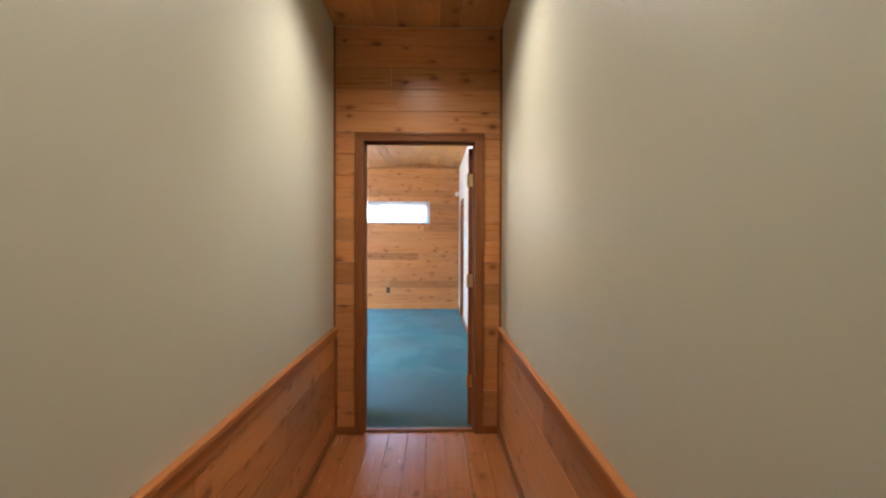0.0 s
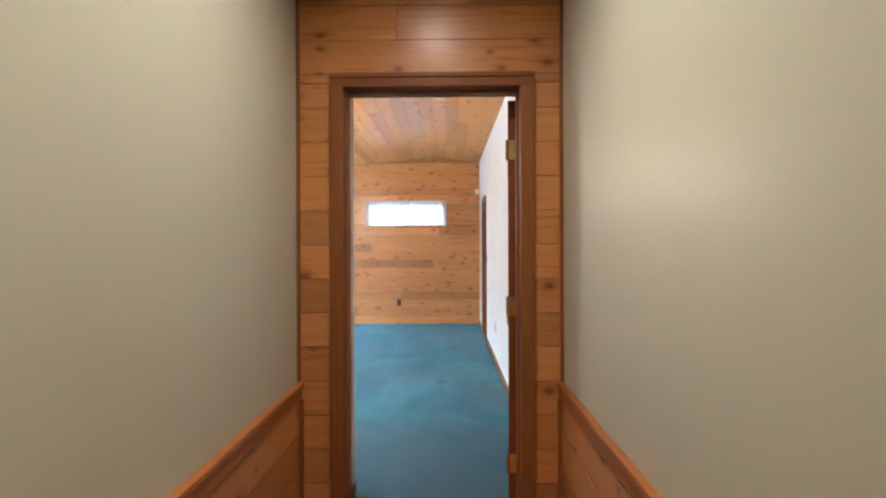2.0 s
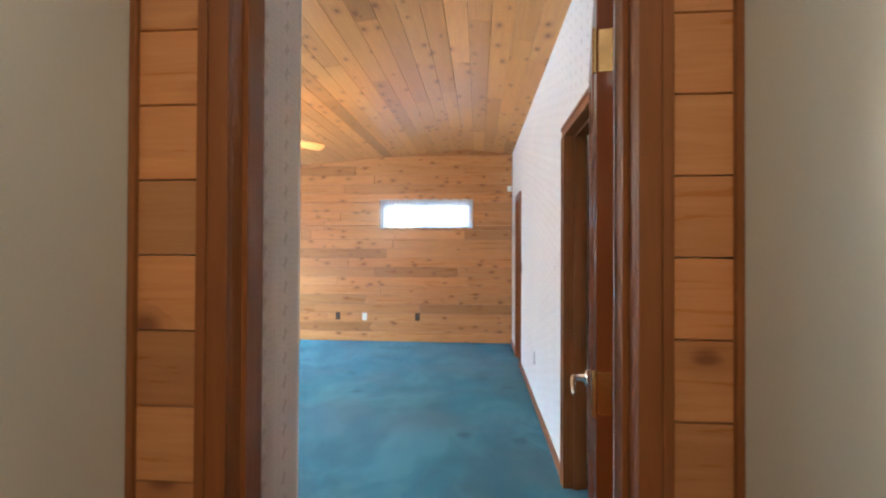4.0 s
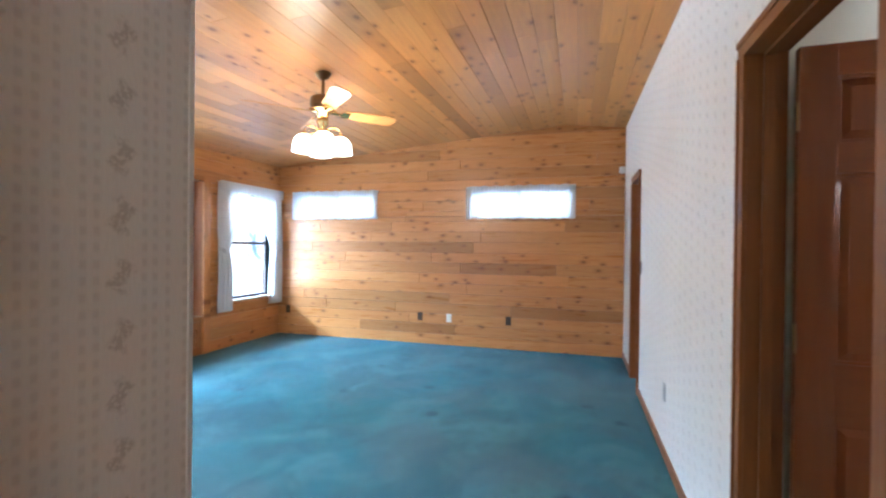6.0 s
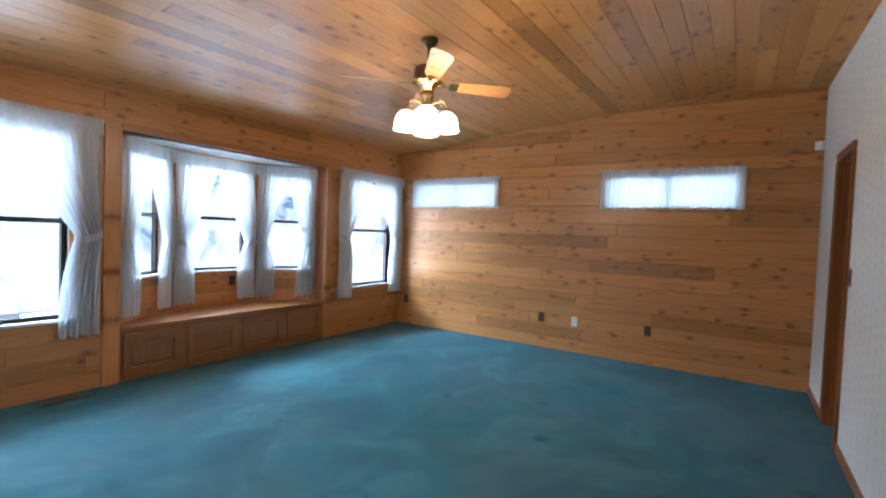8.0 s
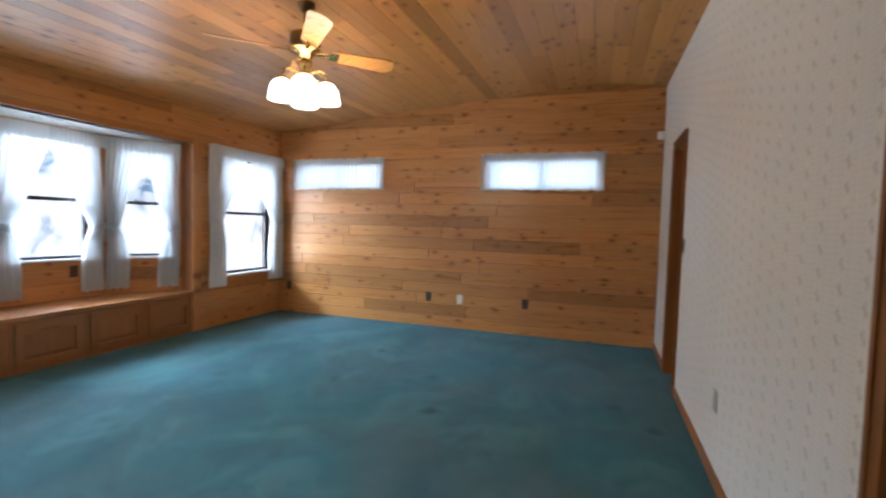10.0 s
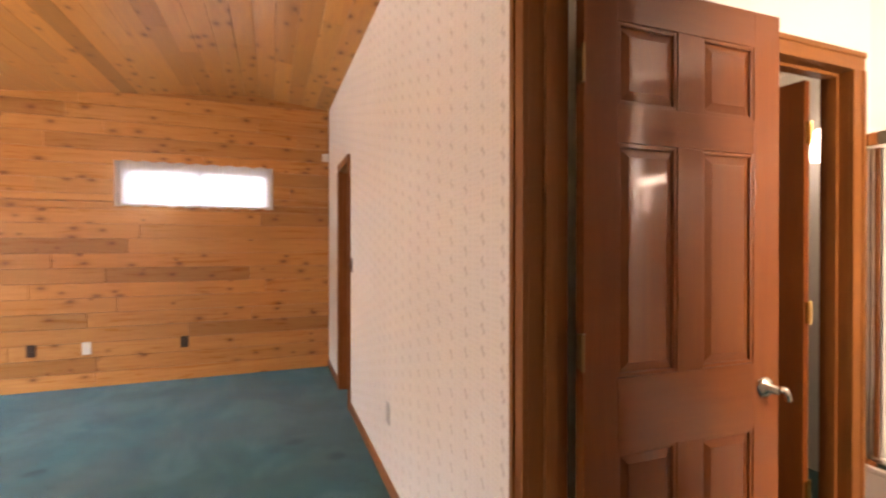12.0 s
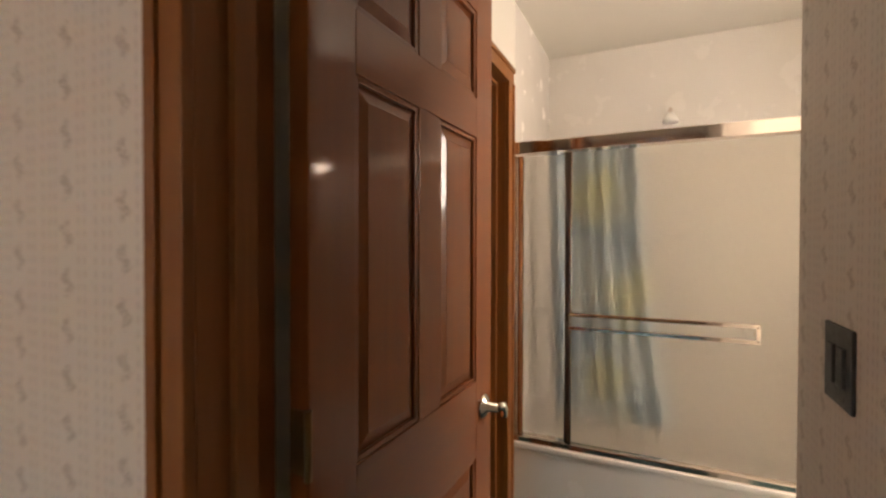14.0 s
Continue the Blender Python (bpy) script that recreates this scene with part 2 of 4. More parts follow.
def wallpaper(name, axis):
    """Off-white paper with columns of sprigs and dotted stripes between them."""
    k = Mat(name)
    x, y, z = k.xyz(k.pos())
    u = {"x": x, "y": y}[axis]
    wob = k.math("MULTIPLY", k.math("SUBTRACT", k.noise(k.pos(), 120, 2), 0.5), 0.9)
    col_u = k.math("DIVIDE", u, 0.13)
    fu = k.math("SUBTRACT", k.math("FRACT", col_u), 0.5)
    idx = k.math("FLOOR", col_u)
    fv = k.math("SUBTRACT", k.math("FRACT", k.math("ADD", k.math("DIVIDE", z, 0.068), k.math("MULTIPLY", idx, 0.5))), 0.5)
    # a slanting sprig: an ellipse leaning one way
    sway = k.math("MULTIPLY", k.math("SINE", k.math("MULTIPLY", fv, 15.0)), 0.04)
    lean = k.math("SUBTRACT", fu, k.math("ADD", sway, k.math("MULTIPLY", fv, 0.10)))
    d = k.math("SQRT", k.math("ADD", k.math("POWER", k.math("DIVIDE", lean, 0.11), 2.0), k.math("POWER", k.math("DIVIDE", fv, 0.36), 2.0)))
    leafy = k.noise(k.pos(), 190, 2)
    sprig = k.math("MULTIPLY", k.ramp(k.math("ADD", d, wob), (0.55, 1.0), (1.10, 0.0)), k.ramp(leafy, (0.38, 0.15), (0.52, 1.0)))
    lines = None
    for c in (-0.33, -0.22, 0.22, 0.33, 0.47):
        w = k.ramp(k.math("ABSOLUTE", k.math("SUBTRACT", fu, c)), (0.018, 1.0), (0.035, 0.0))
        lines = w if lines is None else k.math("MAXIMUM", lines, w)
    dots = k.ramp(k.math("PINGPONG", k.math("DIVIDE", z, 0.009), 1.0), (0.3, 0.15), (0.7, 1.0))
    stripe = k.math("MULTIPLY", lines, dots)
    weave = k.noise(k.vec("MULTIPLY", k.pos(), (300.0, 300.0, 60.0)), 1.0, 2)
    base = k.mix(k.ramp(k.noise(k.pos(), 1.1, 2), (0.3, 0.0), (0.7, 1.0)), (0.755, 0.725, 0.655), (0.81, 0.785, 0.715))
    base = k.mix(k.math("MULTIPLY", k.ramp(weave, (0.35, 1.0), (0.6, 0.0)), 0.10), base, (0.5, 0.46, 0.40))
    colr = k.mix(k.math("MULTIPLY", stripe, 0.22), base, (0.38, 0.34, 0.28))
    colr = k.mix(k.math("MULTIPLY", sprig, 0.42), colr, (0.28, 0.235, 0.175))
    k.bump(weave, 0.15, 0.002)
    return k.done(colr, 0.6)


paper_y = wallpaper("sprigged_wallpaper_y", "y")
paper_x = wallpaper("sprigged_wallpaper_x", "x")


def carpet_material():
    k = Mat("teal_carpet")
    p = k.pos()
    big = k.noise(p, 0.9, 4, 0.6, 0.6)
    mid = k.noise(k.vec("MULTIPLY", p, (1.0, 0.75, 1.0)), 1.9, 4, 0.6, 0.7)
    pile = k.noise(p, 260, 3, 0.7)
    col = k.mix(k.ramp(big, (0.42, 0.0), (0.58, 1.0)), (0.036, 0.078, 0.080), (0.022, 0.090, 0.098))
    col = k.mix(k.math("MULTIPLY", k.ramp(mid, (0.50, 0.0), (0.58, 1.0)), 0.75), col, (0.054, 0.126, 0.128))
    col = k.mix(k.math("MULTIPLY", k.ramp(mid, (0.36, 1.0), (0.46, 0.0)), 0.7), col, (0.018, 0.052, 0.062))
    blot = k.noise(p, 3.6, 5, 0.65, 1.0)
    col = k.mix(k.math("MULTIPLY", k.ramp(blot, (0.54, 0.0), (0.66, 1.0)), 0.55), col, (0.020, 0.050, 0.056))
    grime = k.noise(k.vec("ADD", p, (4.0, 2.0, 0.0)), 0.75, 4, 0.6, 0.4)
    col = k.mix(k.math("MULTIPLY", k.ramp(grime, (0.50, 0.0), (0.60, 1.0)), 0.55), col, (0.058, 0.078, 0.078))
    x, y, z = k.xyz(p)
    # trodden grey by the doorway
    soil = k.math("MULTIPLY", k.ramp(k.math("MULTIPLY", k.math("SUBTRACT", y, 3.3), 0.4), (0.0, 1.0), (0.8, 0.0)), k.ramp(mid, (0.35, 0.25), (0.6, 1.0)))
    col = k.mix(k.math("MULTIPLY", soil, 0.75), col, (0.062, 0.072, 0.066))
    # dents left by furniture legs, their shade put in as dark colour
    wob = k.vec("ADD", p, k.math("MULTIPLY", k.noise(p, 18, 2), 0.05))
    for cx, cy in ((-2.42, 6.88), (-1.50, 8.07), (-0.515, 6.84), (-1.47, 7.14), (0.71, 7.41), (0.56, 5.85), (0.98, 5.80), (-0.75, 7.5), (0.95, 7.1)):
        n = k.node("ShaderNodeVectorMath", operation="DISTANCE")
        k.put(n.inputs[0], wob)
        n.inputs[1].default_value = (cx + 0.025, cy + 0.025, 0.025)
        dent_shade = k.ramp(n.outputs["Value"], (0.030, 1.0), (0.075, 0.0))
        col = k.mix(k.math("MULTIPLY", dent_shade, 0.75), col, (0.010, 0.024, 0.027))
    col = k.mix(k.math("MULTIPLY", k.ramp(pile, (0.3, 1.0), (0.6, 0.0)), 0.35), col, (0.018, 0.055, 0.062))
    k.bump(k.math("ADD", pile, k.math("MULTIPLY", mid, 1.5)), 0.5, 0.01)
    m = k.done(col, 0.95, 0.0, 0.15)
    k.bsdf.inputs["Sheen Weight"].default_value = 0.2
    k.bsdf.inputs["Sheen Tint"].default_value = (0.5, 0.85, 0.95, 1)
    return m


carpet = carpet_material()


def sheer_material(name, clear):
    k = Mat(name)
    t = k.t
    weave = k.noise(k.vec("MULTIPLY", k.pos(), (1.0, 1.0, 0.4)), 130, 2)
    diff, trans, open_ = t.nodes.new("ShaderNodeBsdfDiffuse"), t.nodes.new("ShaderNodeBsdfTranslucent"), t.nodes.new("ShaderNodeBsdfTransparent")
    col = k.mix(weave, (0.78, 0.80, 0.83), (0.86, 0.87, 0.88))
    k.put(diff.inputs[0], col)
    k.put(trans.inputs[0], col)
    a, b = t.nodes.new("ShaderNodeMixShader"), t.nodes.new("ShaderNodeMixShader")
    a.inputs[0].default_value = 0.24
    t.links.new(diff.outputs[0], a.inputs[1])
    t.links.new(trans.outputs[0], a.inputs[2])
    k.put(b.inputs[0], k.math("MULTIPLY", k.ramp(weave, (0.35, 0.5), (0.6, 1.0)), clear))
    t.links.new(a.outputs[0], b.inputs[1])
    t.links.new(open_.outputs[0], b.inputs[2])
    t.links.new(b.outputs[0], t.nodes["Material Output"].inputs[0])
    return k.m


sheer = sheer_material("sheer_voile", 0.17)
sheer_thick = sheer_material("gathered_voile", 0.24)


def glass_material(name, rough, tint=(1, 1, 1)):
    k = Mat(name)
    if rough:
        n = k.noise(k.pos(), 55, 2)
        k.bump(n, 0.10, 0.002)
    k.bsdf.inputs["Transmission Weight"].default_value = 1.0
    k.bsdf.inputs["IOR"].default_value = 1.15 if rough else 1.45
    return k.done(tint, rough)


clear_glass = glass_material("window_glass", 0.0)
shower_glass = glass_material("obscure_shower_glass", 0.42, (0.98, 0.97, 0.94))


def glow(name, colour, strength):
    k = Mat(name)
    k.bsdf.inputs["Emission Color"].default_value = (*colour, 1)
    k.bsdf.inputs["Emission Strength"].default_value = strength
    return k.done((0.8, 0.78, 0.72), 0.35)


lit_shade = glow("lit_frosted_glass", (1.0, 0.86, 0.66), 9.0)
lit_small = glow("lit_sconce_glass", (1.0, 0.90, 0.78), 8.0)


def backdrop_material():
    k = Mat("glowing_backdrop")
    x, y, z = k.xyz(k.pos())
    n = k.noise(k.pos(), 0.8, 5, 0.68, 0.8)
    # white sky and blue-grey tree blotches, all given off as glow by the board
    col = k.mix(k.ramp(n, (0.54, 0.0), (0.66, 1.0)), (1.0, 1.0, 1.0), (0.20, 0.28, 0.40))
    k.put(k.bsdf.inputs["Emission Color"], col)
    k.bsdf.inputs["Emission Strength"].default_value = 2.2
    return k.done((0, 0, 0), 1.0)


def bath_curtain_material():
    k = Mat("blue_yellow_shower_curtain")
    p = k.pos()
    n, m2 = k.noise(p, 5.0, 3, 0.6, 0.5), k.noise(p, 3.0, 3)
    col = k.mix(k.ramp(n, (0.42, 0.0), (0.56, 1.0)), (0.34, 0.42, 0.48), (0.58, 0.64, 0.64))
    col = k.mix(k.ramp(m2, (0.54, 0.0), (0.64, 1.0)), col, (0.62, 0.62, 0.42))
    return k.done(col, 0.7)


# ---- mesh helpers ----
def mesh_ob(name, verts, faces, mat, parent=None, smooth=False):
    me = bpy.data.meshes.new(name)
    me.from_pydata([tuple(v) for v in verts], [], faces)
    me.materials.append(mat)
    if smooth:
        me.shade_smooth()
    me.update()
    ob = new(name, me)
    if parent:
        ob.parent = parent
    return ob


def thing(name, label, category, group="", kind="", m=None):
    ob = new(name)
    ob.empty_display_size = 0.05
    tagged(ob, label, category, group, kind)
    if m is not None:
        ob.matrix_world = m
    return ob


def part(name, bm, mat, parent, label="", smooth=False):
    me = bpy.data.meshes.new(name)
    bmesh.ops.recalc_face_normals(bm, faces=bm.faces[:])
    bm.to_mesh(me)
    bm.free()
    me.materials.append(mat)
    if smooth:
        me.shade_smooth()
    ob = new(name, me)
    if parent:
        ob.parent = parent
    return tagged(ob, label)


def add_box(bm, lo, hi, bevel=0.0):
    lo, hi = [min(a, b) for a, b in zip(lo, hi)], [max(a, b) for a, b in zip(lo, hi)]
    vs = [bm.verts.new((x, y, z)) for x in (lo[0], hi[0]) for y in (lo[1], hi[1]) for z in (lo[2], hi[2])]
    fs = [bm.faces.new([vs[i] for i in q]) for q in ((0, 1, 3, 2), (4, 6, 7, 5), (0, 4, 5, 1), (2, 3, 7, 6), (0, 2, 6, 4), (1, 5, 7, 3))]
    if bevel:
        es = list({e for f in fs for e in f.edges})
        bmesh.ops.bevel(bm, geom=es, offset=bevel, segments=2, affect="EDGES", profile=0.7)
    return bm


def box(lo, hi, bevel=0.0):
    return add_box(bmesh.new(), lo, hi, bevel)


def spun(profile, n=24, at=(0, 0, 0)):
    """A turned body from (radius, z) pairs."""
    bm = bmesh.new()
    rings = [[bm.verts.new((at[0] + r * math.cos(2 * math.pi * i / n), at[1] + r * math.sin(2 * math.pi * i / n), at[2] + z)) for i in range(n)] for r, z in profile]
    for a, b in zip(rings, rings[1:]):
        for i in range(n):
            bm.faces.new((a[i], a[(i + 1) % n], b[(i + 1) % n], b[i]))
    for ring in (rings[0], rings[-1]):
        bm.faces.new(ring)
    return bm


def tube(points, radius, n=8):
    """A round bar along points."""
    bm = bmesh.new()
    rings = []
    pts = [Vector(p) for p in points]
    for i, p in enumerate(pts):
        d = (pts[min(i + 1, len(pts) - 1)] - pts[max(i - 1, 0)]).normalized()
        a = d.cross(Vector((0.31, 0.2, 0.91))).normalized()
        b = d.cross(a)
        rings.append([bm.verts.new(p + radius * (math.cos(2 * math.pi * j / n) * a + math.sin(2 * math.pi * j / n) * b)) for j in range(n)])
    for a, b in zip(rings, rings[1:]):
        for j in range(n):
            bm.faces.new((a[j], a[(j + 1) % n], b[(j + 1) % n], b[j]))
    for ring in (rings[0], rings[-1]):
        bm.faces.new(ring)
    return bm


def wall_pieces(u0, u1, z0, z1, openings):
    """Rectangles that fill a wall but for its openings (a, b, low, high)."""
    zs = sorted({z0, z1, *[z for o in openings for z in o[2:] if z0 < z < z1]})
    out = []
    for a, b in zip(zs, zs[1:]):
        mid, u = (a + b) / 2, u0
        for o in sorted(o for o in openings if o[2] < mid < o[3]):
            if o[0] > u:
                out.append((u, o[0], a, b))
            u = max(u, o[1])
        if u < u1:
            out.append((u, u1, a, b))
    return out


def wall(name, axis, c0, c1, u0, u1, z0, z1, mat, label, openings=(), category="wall"):
    """A wall along x or y between two faces c0 and c1, with real openings."""
    bm = bmesh.new()
    for a, b, lo, hi in wall_pieces(u0, u1, z0, z1, list(openings)):
        if axis == "y":
            add_box(bm, (c0, a, lo), (c1, b, hi))
        else:
            add_box(bm, (a, c0, lo), (b, c1, hi))
    return tagged(part(name, bm, mat, None), label, category, kind="structure")


def plank(to, u0, u1, z0, z1, depth, mat, parent, name="plank", gap=0.0005, cham=0.0016):
    """One board: to(u, z, n) gives its place; n is the height off the wall."""
    a, b, c, d = u0 + gap, u1 - gap, z0 + gap, z1 - gap
    h = min(cham, (b - a) / 3, (d - c) / 3)
    vs = [to(u, z, 0) for u, z in ((a, c), (b, c), (b, d), (a, d))]
    vs += [to(u, z, depth * 0.6) for u, z in ((a, c), (b, c), (b, d), (a, d))]
    vs += [to(u, z, depth) for u, z in ((a + h, c + h), (b - h, c + h), (b - h, d - h), (a + h, d - h))]
    fs = [(8, 9, 10, 11)]
    for s in (0, 4):
        fs += [(s + i, s + (i + 1) % 4, s + 4 + (i + 1) % 4, s + 4 + i) for i in range(4)]
    return mesh_ob(name, vs, fs, mat, parent)


def plank_rows(rng, to, u0, u1, z0, z1, row, depth, mat, parent, openings=(), length=(1.1, 2.6)):
    z = z0
    while z < z1 - 0.01:
        top = min(z + row, z1)
        cuts, u = [], u0 + rng.uniform(0.3, length[1])
        while u < u1 - 0.3:
            cuts.append(u)
            u += rng.uniform(*length)
        for a, b, lo, hi in wall_pieces(u0, u1, z, top, list(openings)):
            if hi - lo < 0.006:
                continue
            es = [a, *[c for c in cuts if a + 0.05 < c < b - 0.05], b]
            for p, q in zip(es, es[1:]):
                plank(to, p, q, lo, hi, depth, mat, parent)
        z = top


# ---- setting: floors and ceilings ----
hall_floor = tagged(part("floor_hall", box((HL - 0.1, -1.6, -0.12), (HR + 0.1, HY + 0.06, -0.008)), pine_dark, None),
                    "glossy reddish wood laminate hall floor", "floor", kind="structure")
tagged(part("floor_bedroom", box((-4.5, HY + 0.06, -0.12), (1.29, 9.6, 0.0)), carpet, None), "worn teal bedroom carpet with furniture dents", "carpet", kind="structure")
tagged(part("floor_bath", box((1.29, 3.0, -0.12), (3.7, 9.6, 0.004)), carpet, None), "teal carpet running into the bathroom", "floor", kind="structure")
tagged(part("threshold", box((DL, HY + 0.03, 0.0), (DR, HY + 0.075, 0.012), 0.004), trim_x, None), "dark metal and wood threshold strip in the doorway", "threshold", kind="structure")


def ceiling_planks(name, xs, y0, y1, zf, mat, label, rng):
    """Tongue and groove boards along y, joined in one mesh."""
    verts, faces = [], []
    for xa, xb in zip(xs, xs[1:]):
        ys, y = [y0], y0 + rng.uniform(0.4, 2.4)
        while y < y1 - 0.3:
            ys.append(y)
            y += rng.uniform(1.2, 3.0)
        ys.append(y1)
        for a, b in zip(ys, ys[1:]):
            g, h = 0.0005, 0.0015
            base = len(verts)
            for ins, up in ((g, 0.012), (g, 0.004), (g + h, 0.0)):
                verts += [(x, yy, zf(x, yy) + up) for x, yy in ((xa + ins, a + ins), (xb - ins, a + ins), (xb - ins, b - ins), (xa + ins, b - ins))]
            faces.append(tuple(base + i for i in (8, 11, 10, 9)))
            for s in (0, 4):
                faces += [(base + s + i, base + s + 4 + i, base + s + 4 + (i + 1) % 4, base + s + (i + 1) % 4) for i in range(4)]
    return tagged(mesh_ob(name, verts, faces, mat), label, "ceiling", kind="structure")


def steps(a, b, w):
    n = max(1, round((b - a) / w))
    return [a + (b - a) * i / n for i in range(n + 1)]


rng = random.Random(5)
ceiling_planks("ceiling_bedroom", steps(XL, RIDGE, 0.14) + steps(RIDGE, XR, 0.14)[1:], EY, YF, ceil_z, pine_ceiling, "vaulted knotty pine plank ceiling", rng)
ceiling_planks("ceiling_hall", steps(HL, HR, 0.14), -1.6, HY, lambda x, y: HCEIL, pine_ceiling, "pine plank hall ceiling", rng)
roof = bmesh.new()
for xa, xb in ((XL - 0.75, RIDGE), (RIDGE, 1.29)):
    za = 2.565 + (xa - XL) / (RIDGE - XL) * 0.375 if xa < RIDGE else 2.94
    zb = 2.94 if xb == RIDGE else 2.847
    lo = [roof.verts.new((x, y, z + 0.0125 + 0.026 * (y - YF))) for x, y, z in ((xa, 3.36, za), (xb, 3.36, zb), (xb, 9.6, zb), (xa, 9.6, za))]
    hi = [roof.verts.new((x, y, z + 0.25)) for x, y, z in ((xa, 3.36, za), (xb, 3.36, zb), (xb, 9.6, zb), (xa, 9.6, za))]
    roof.faces.new(lo), roof.faces.new(hi)
    for i in range(4):
        roof.faces.new((lo[i], lo[(i + 1) % 4], hi[(i + 1) % 4], hi[i]))
tagged(part("roof", roof, pine_dark, None), "roof slab over the bedroom", "roof", kind="structure")
tagged(part("roof_hall", box((HL - 0.1, -1.7, HCEIL + 0.0125), (HR + 0.1, 3.355, 3.1)), pine_dark, None), "roof slab over the hall", "roof", kind="structure")
tagged(part("ceiling_bath", box((1.292, 2.95, BCEIL), (3.75, 9.6, BCEIL + 0.2)), cream, None), "plain cream bathroom ceiling", "ceiling", kind="structure")

# ---- setting: walls ----
wall("wall_hall_left", "y", HL - 0.12, HL, -1.6, HY, 0, 3.0, hall_paint, "beige hall wall above pine wainscot")
wall("wall_hall_right", "y", HR, HR + 0.12, -1.6, HY, 0, 3.0, hall_paint, "beige hall wall above pine wainscot")
wall("wall_hall_back", "x", -1.72, -1.6, HL - 0.12, HR + 0.12, 0, 3.0, hall_paint, "beige wall closing the hall")
wall_end = wall("wall_end", "x", HY + 0.012, EY, -0.145, 1.29, 0, 3.0, paper_x, "pine plank end wall with a doorway", [(DL - 0.02, DR + 0.02, -1, DH + 0.02)])
wall("wall_return", "y", SX - 0.12, SX, EY, SY, 0, 3.0, paper_y, "sprigged wallpaper return wall beside the doorway")
wall("wall_near", "x", SY - 0.12, SY, XL - 0.12, SX - 0.12, 0, 3.0, paper_x, "sprigged wallpaper wall of the bedroom")
tagged(part("corner_bead", box((SX - 0.012, SY - 0.004, 0), (SX + 0.003, SY + 0.003, 2.7)), white_paint, None), "white corner edge of the papered wall", "trim", kind="structure")
wall("wall_right", "y", XR, 1.29, EY, YF, 0, 3.0, paper_y, "white striped wallpaper wall with two doorways",
     [(B0 - 0.02, B1 + 0.02, -1, DH + 0.02), (F0 - 0.02, F1 + 0.02, -1, DH + 0.02)])
HIGH = [(-3.50, -2.22, 1.78, 2.13), (-0.78, 0.51, 1.77, 2.14)]
wall_far = wall("wall_far", "x", YF, YF + 0.14, XL - 0.14, 3.7, 0, 3.0, pine_dark, "knotty pine plank wall with two high windows", HIGH)
W_CORNER, W_SIDE = (8.30, 9.17, 0.62, 2.07), (4.38, 5.26, 0.60, 2.07)
wall_left = wall("wall_left", "y", XL - 0.14, XL, SY - 0.12, YF, 0, 3.0, pine_dark, "knotty pine plank wall with bay and windows",
                 [W_CORNER, W_SIDE, (BAY0, BAY1, -1, BAYT)])

# bathroom and dressing room
wall("wall_bath_stub", "x", B0 - 0.14, B0 - 0.012, 1.29, 2.05, 0, BCEIL, paper_x, "wallpapered stub wall with a light switch")
D2A, D2B = 1.98, 2.655
wall("wall_bath_far", "x", BW, BW + 0.1, 1.29, SHX + 0.03, 0, BCEIL, cream, "cream bathroom wall with a doorway", [(D2A - 0.02, D2B + 0.02, -1, DH + 0.02)])
wall("wall_shower_end", "x", BW + 0.004, BW + 0.1, SHX + 0.03, BX + 0.1, 0, BCEIL, marble, "marbled shower end wall")
wall("wall_shower_back", "y", BX, BX + 0.1, 3.0, BW + 0.004, 0, BCEIL, marble, "marbled shower back wall")
wall("wall_bath_near", "x", 2.9, 3.0, 1.29, BX + 0.1, 0, BCEIL, cream, "cream wall closing the bathroom")
wall("wall_shower_near", "x", 3.52, 3.62, SHX, BX, 0, BCEIL, marble, "marbled shower end wall near the taps")
wall("wall_dressing_far", "y", 3.6, 3.7, BW + 0.1, YF, 0, BCEIL, grey_room, "plain grey dressing room wall")
wall("wall_bath_west", "y", 1.29, 1.30, 3.0, B0 - 0.14, 0, BCEIL, cream, "cream wall behind the bathroom door")

# ---- bay ----
bay_pts = [(XL - 0.14, BAY0), (BAYX, BAYA), (BAYX, BAYB), (XL - 0.14, BAY1)]
BAY_SILL, BAY_HEAD = 0.87, 2.05


def bay_frame(a, b):
    """Matrix of one side of the bay: x along it, y outwards, z up."""
    d = Vector((b[0] - a[0], b[1] - a[1], 0))
    length = d.length
    d.normalize()
    n = Vector((-d.y, d.x, 0))
    m = Matrix(((d.x, n.x, 0, a[0]), (d.y, n.y, 0, a[1]), (0, 0, 1, 0), (0, 0, 0, 1)))
    return m, length


BAY_SIDES = []
for i, (a, b) in enumerate(zip(bay_pts, bay_pts[1:])):
    m, length = bay_frame(a, b)
    lo, hi = (0.13, length - 0.12)
    bm = bmesh.new()
    for p, q, z0, z1 in wall_pieces(-0.02, length + 0.02, 0, 2.5, [(lo, hi, BAY_SILL, BAY_HEAD)]):
        add_box(bm, (p, 0.0, z0), (q, 0.10, z1))
    bm.transform(m)
    w = tagged(part("wall_bay_%d" % (i + 1), bm, pine_dark, None), "pine plank side of the bay window", "wall", kind="structure")
    BAY_SIDES.append((m, length, lo, hi, w))
bm = bmesh.new()
for z in (BAYT, BAYT + 0.3):
    bm.faces.new([bm.verts.new((x, y, z)) for x, y in ((XL, BAY0), (XL - 0.14, BAY0), (BAYX, BAYA), (BAYX, BAYB), (XL - 0.14, BAY1), (XL, BAY1))])
bm.verts.ensure_lookup_table()
for i in range(6):
    bm.faces.new((bm.verts[i], bm.verts[(i + 1) % 6], bm.verts[6 + (i + 1) % 6], bm.verts[6 + i]))
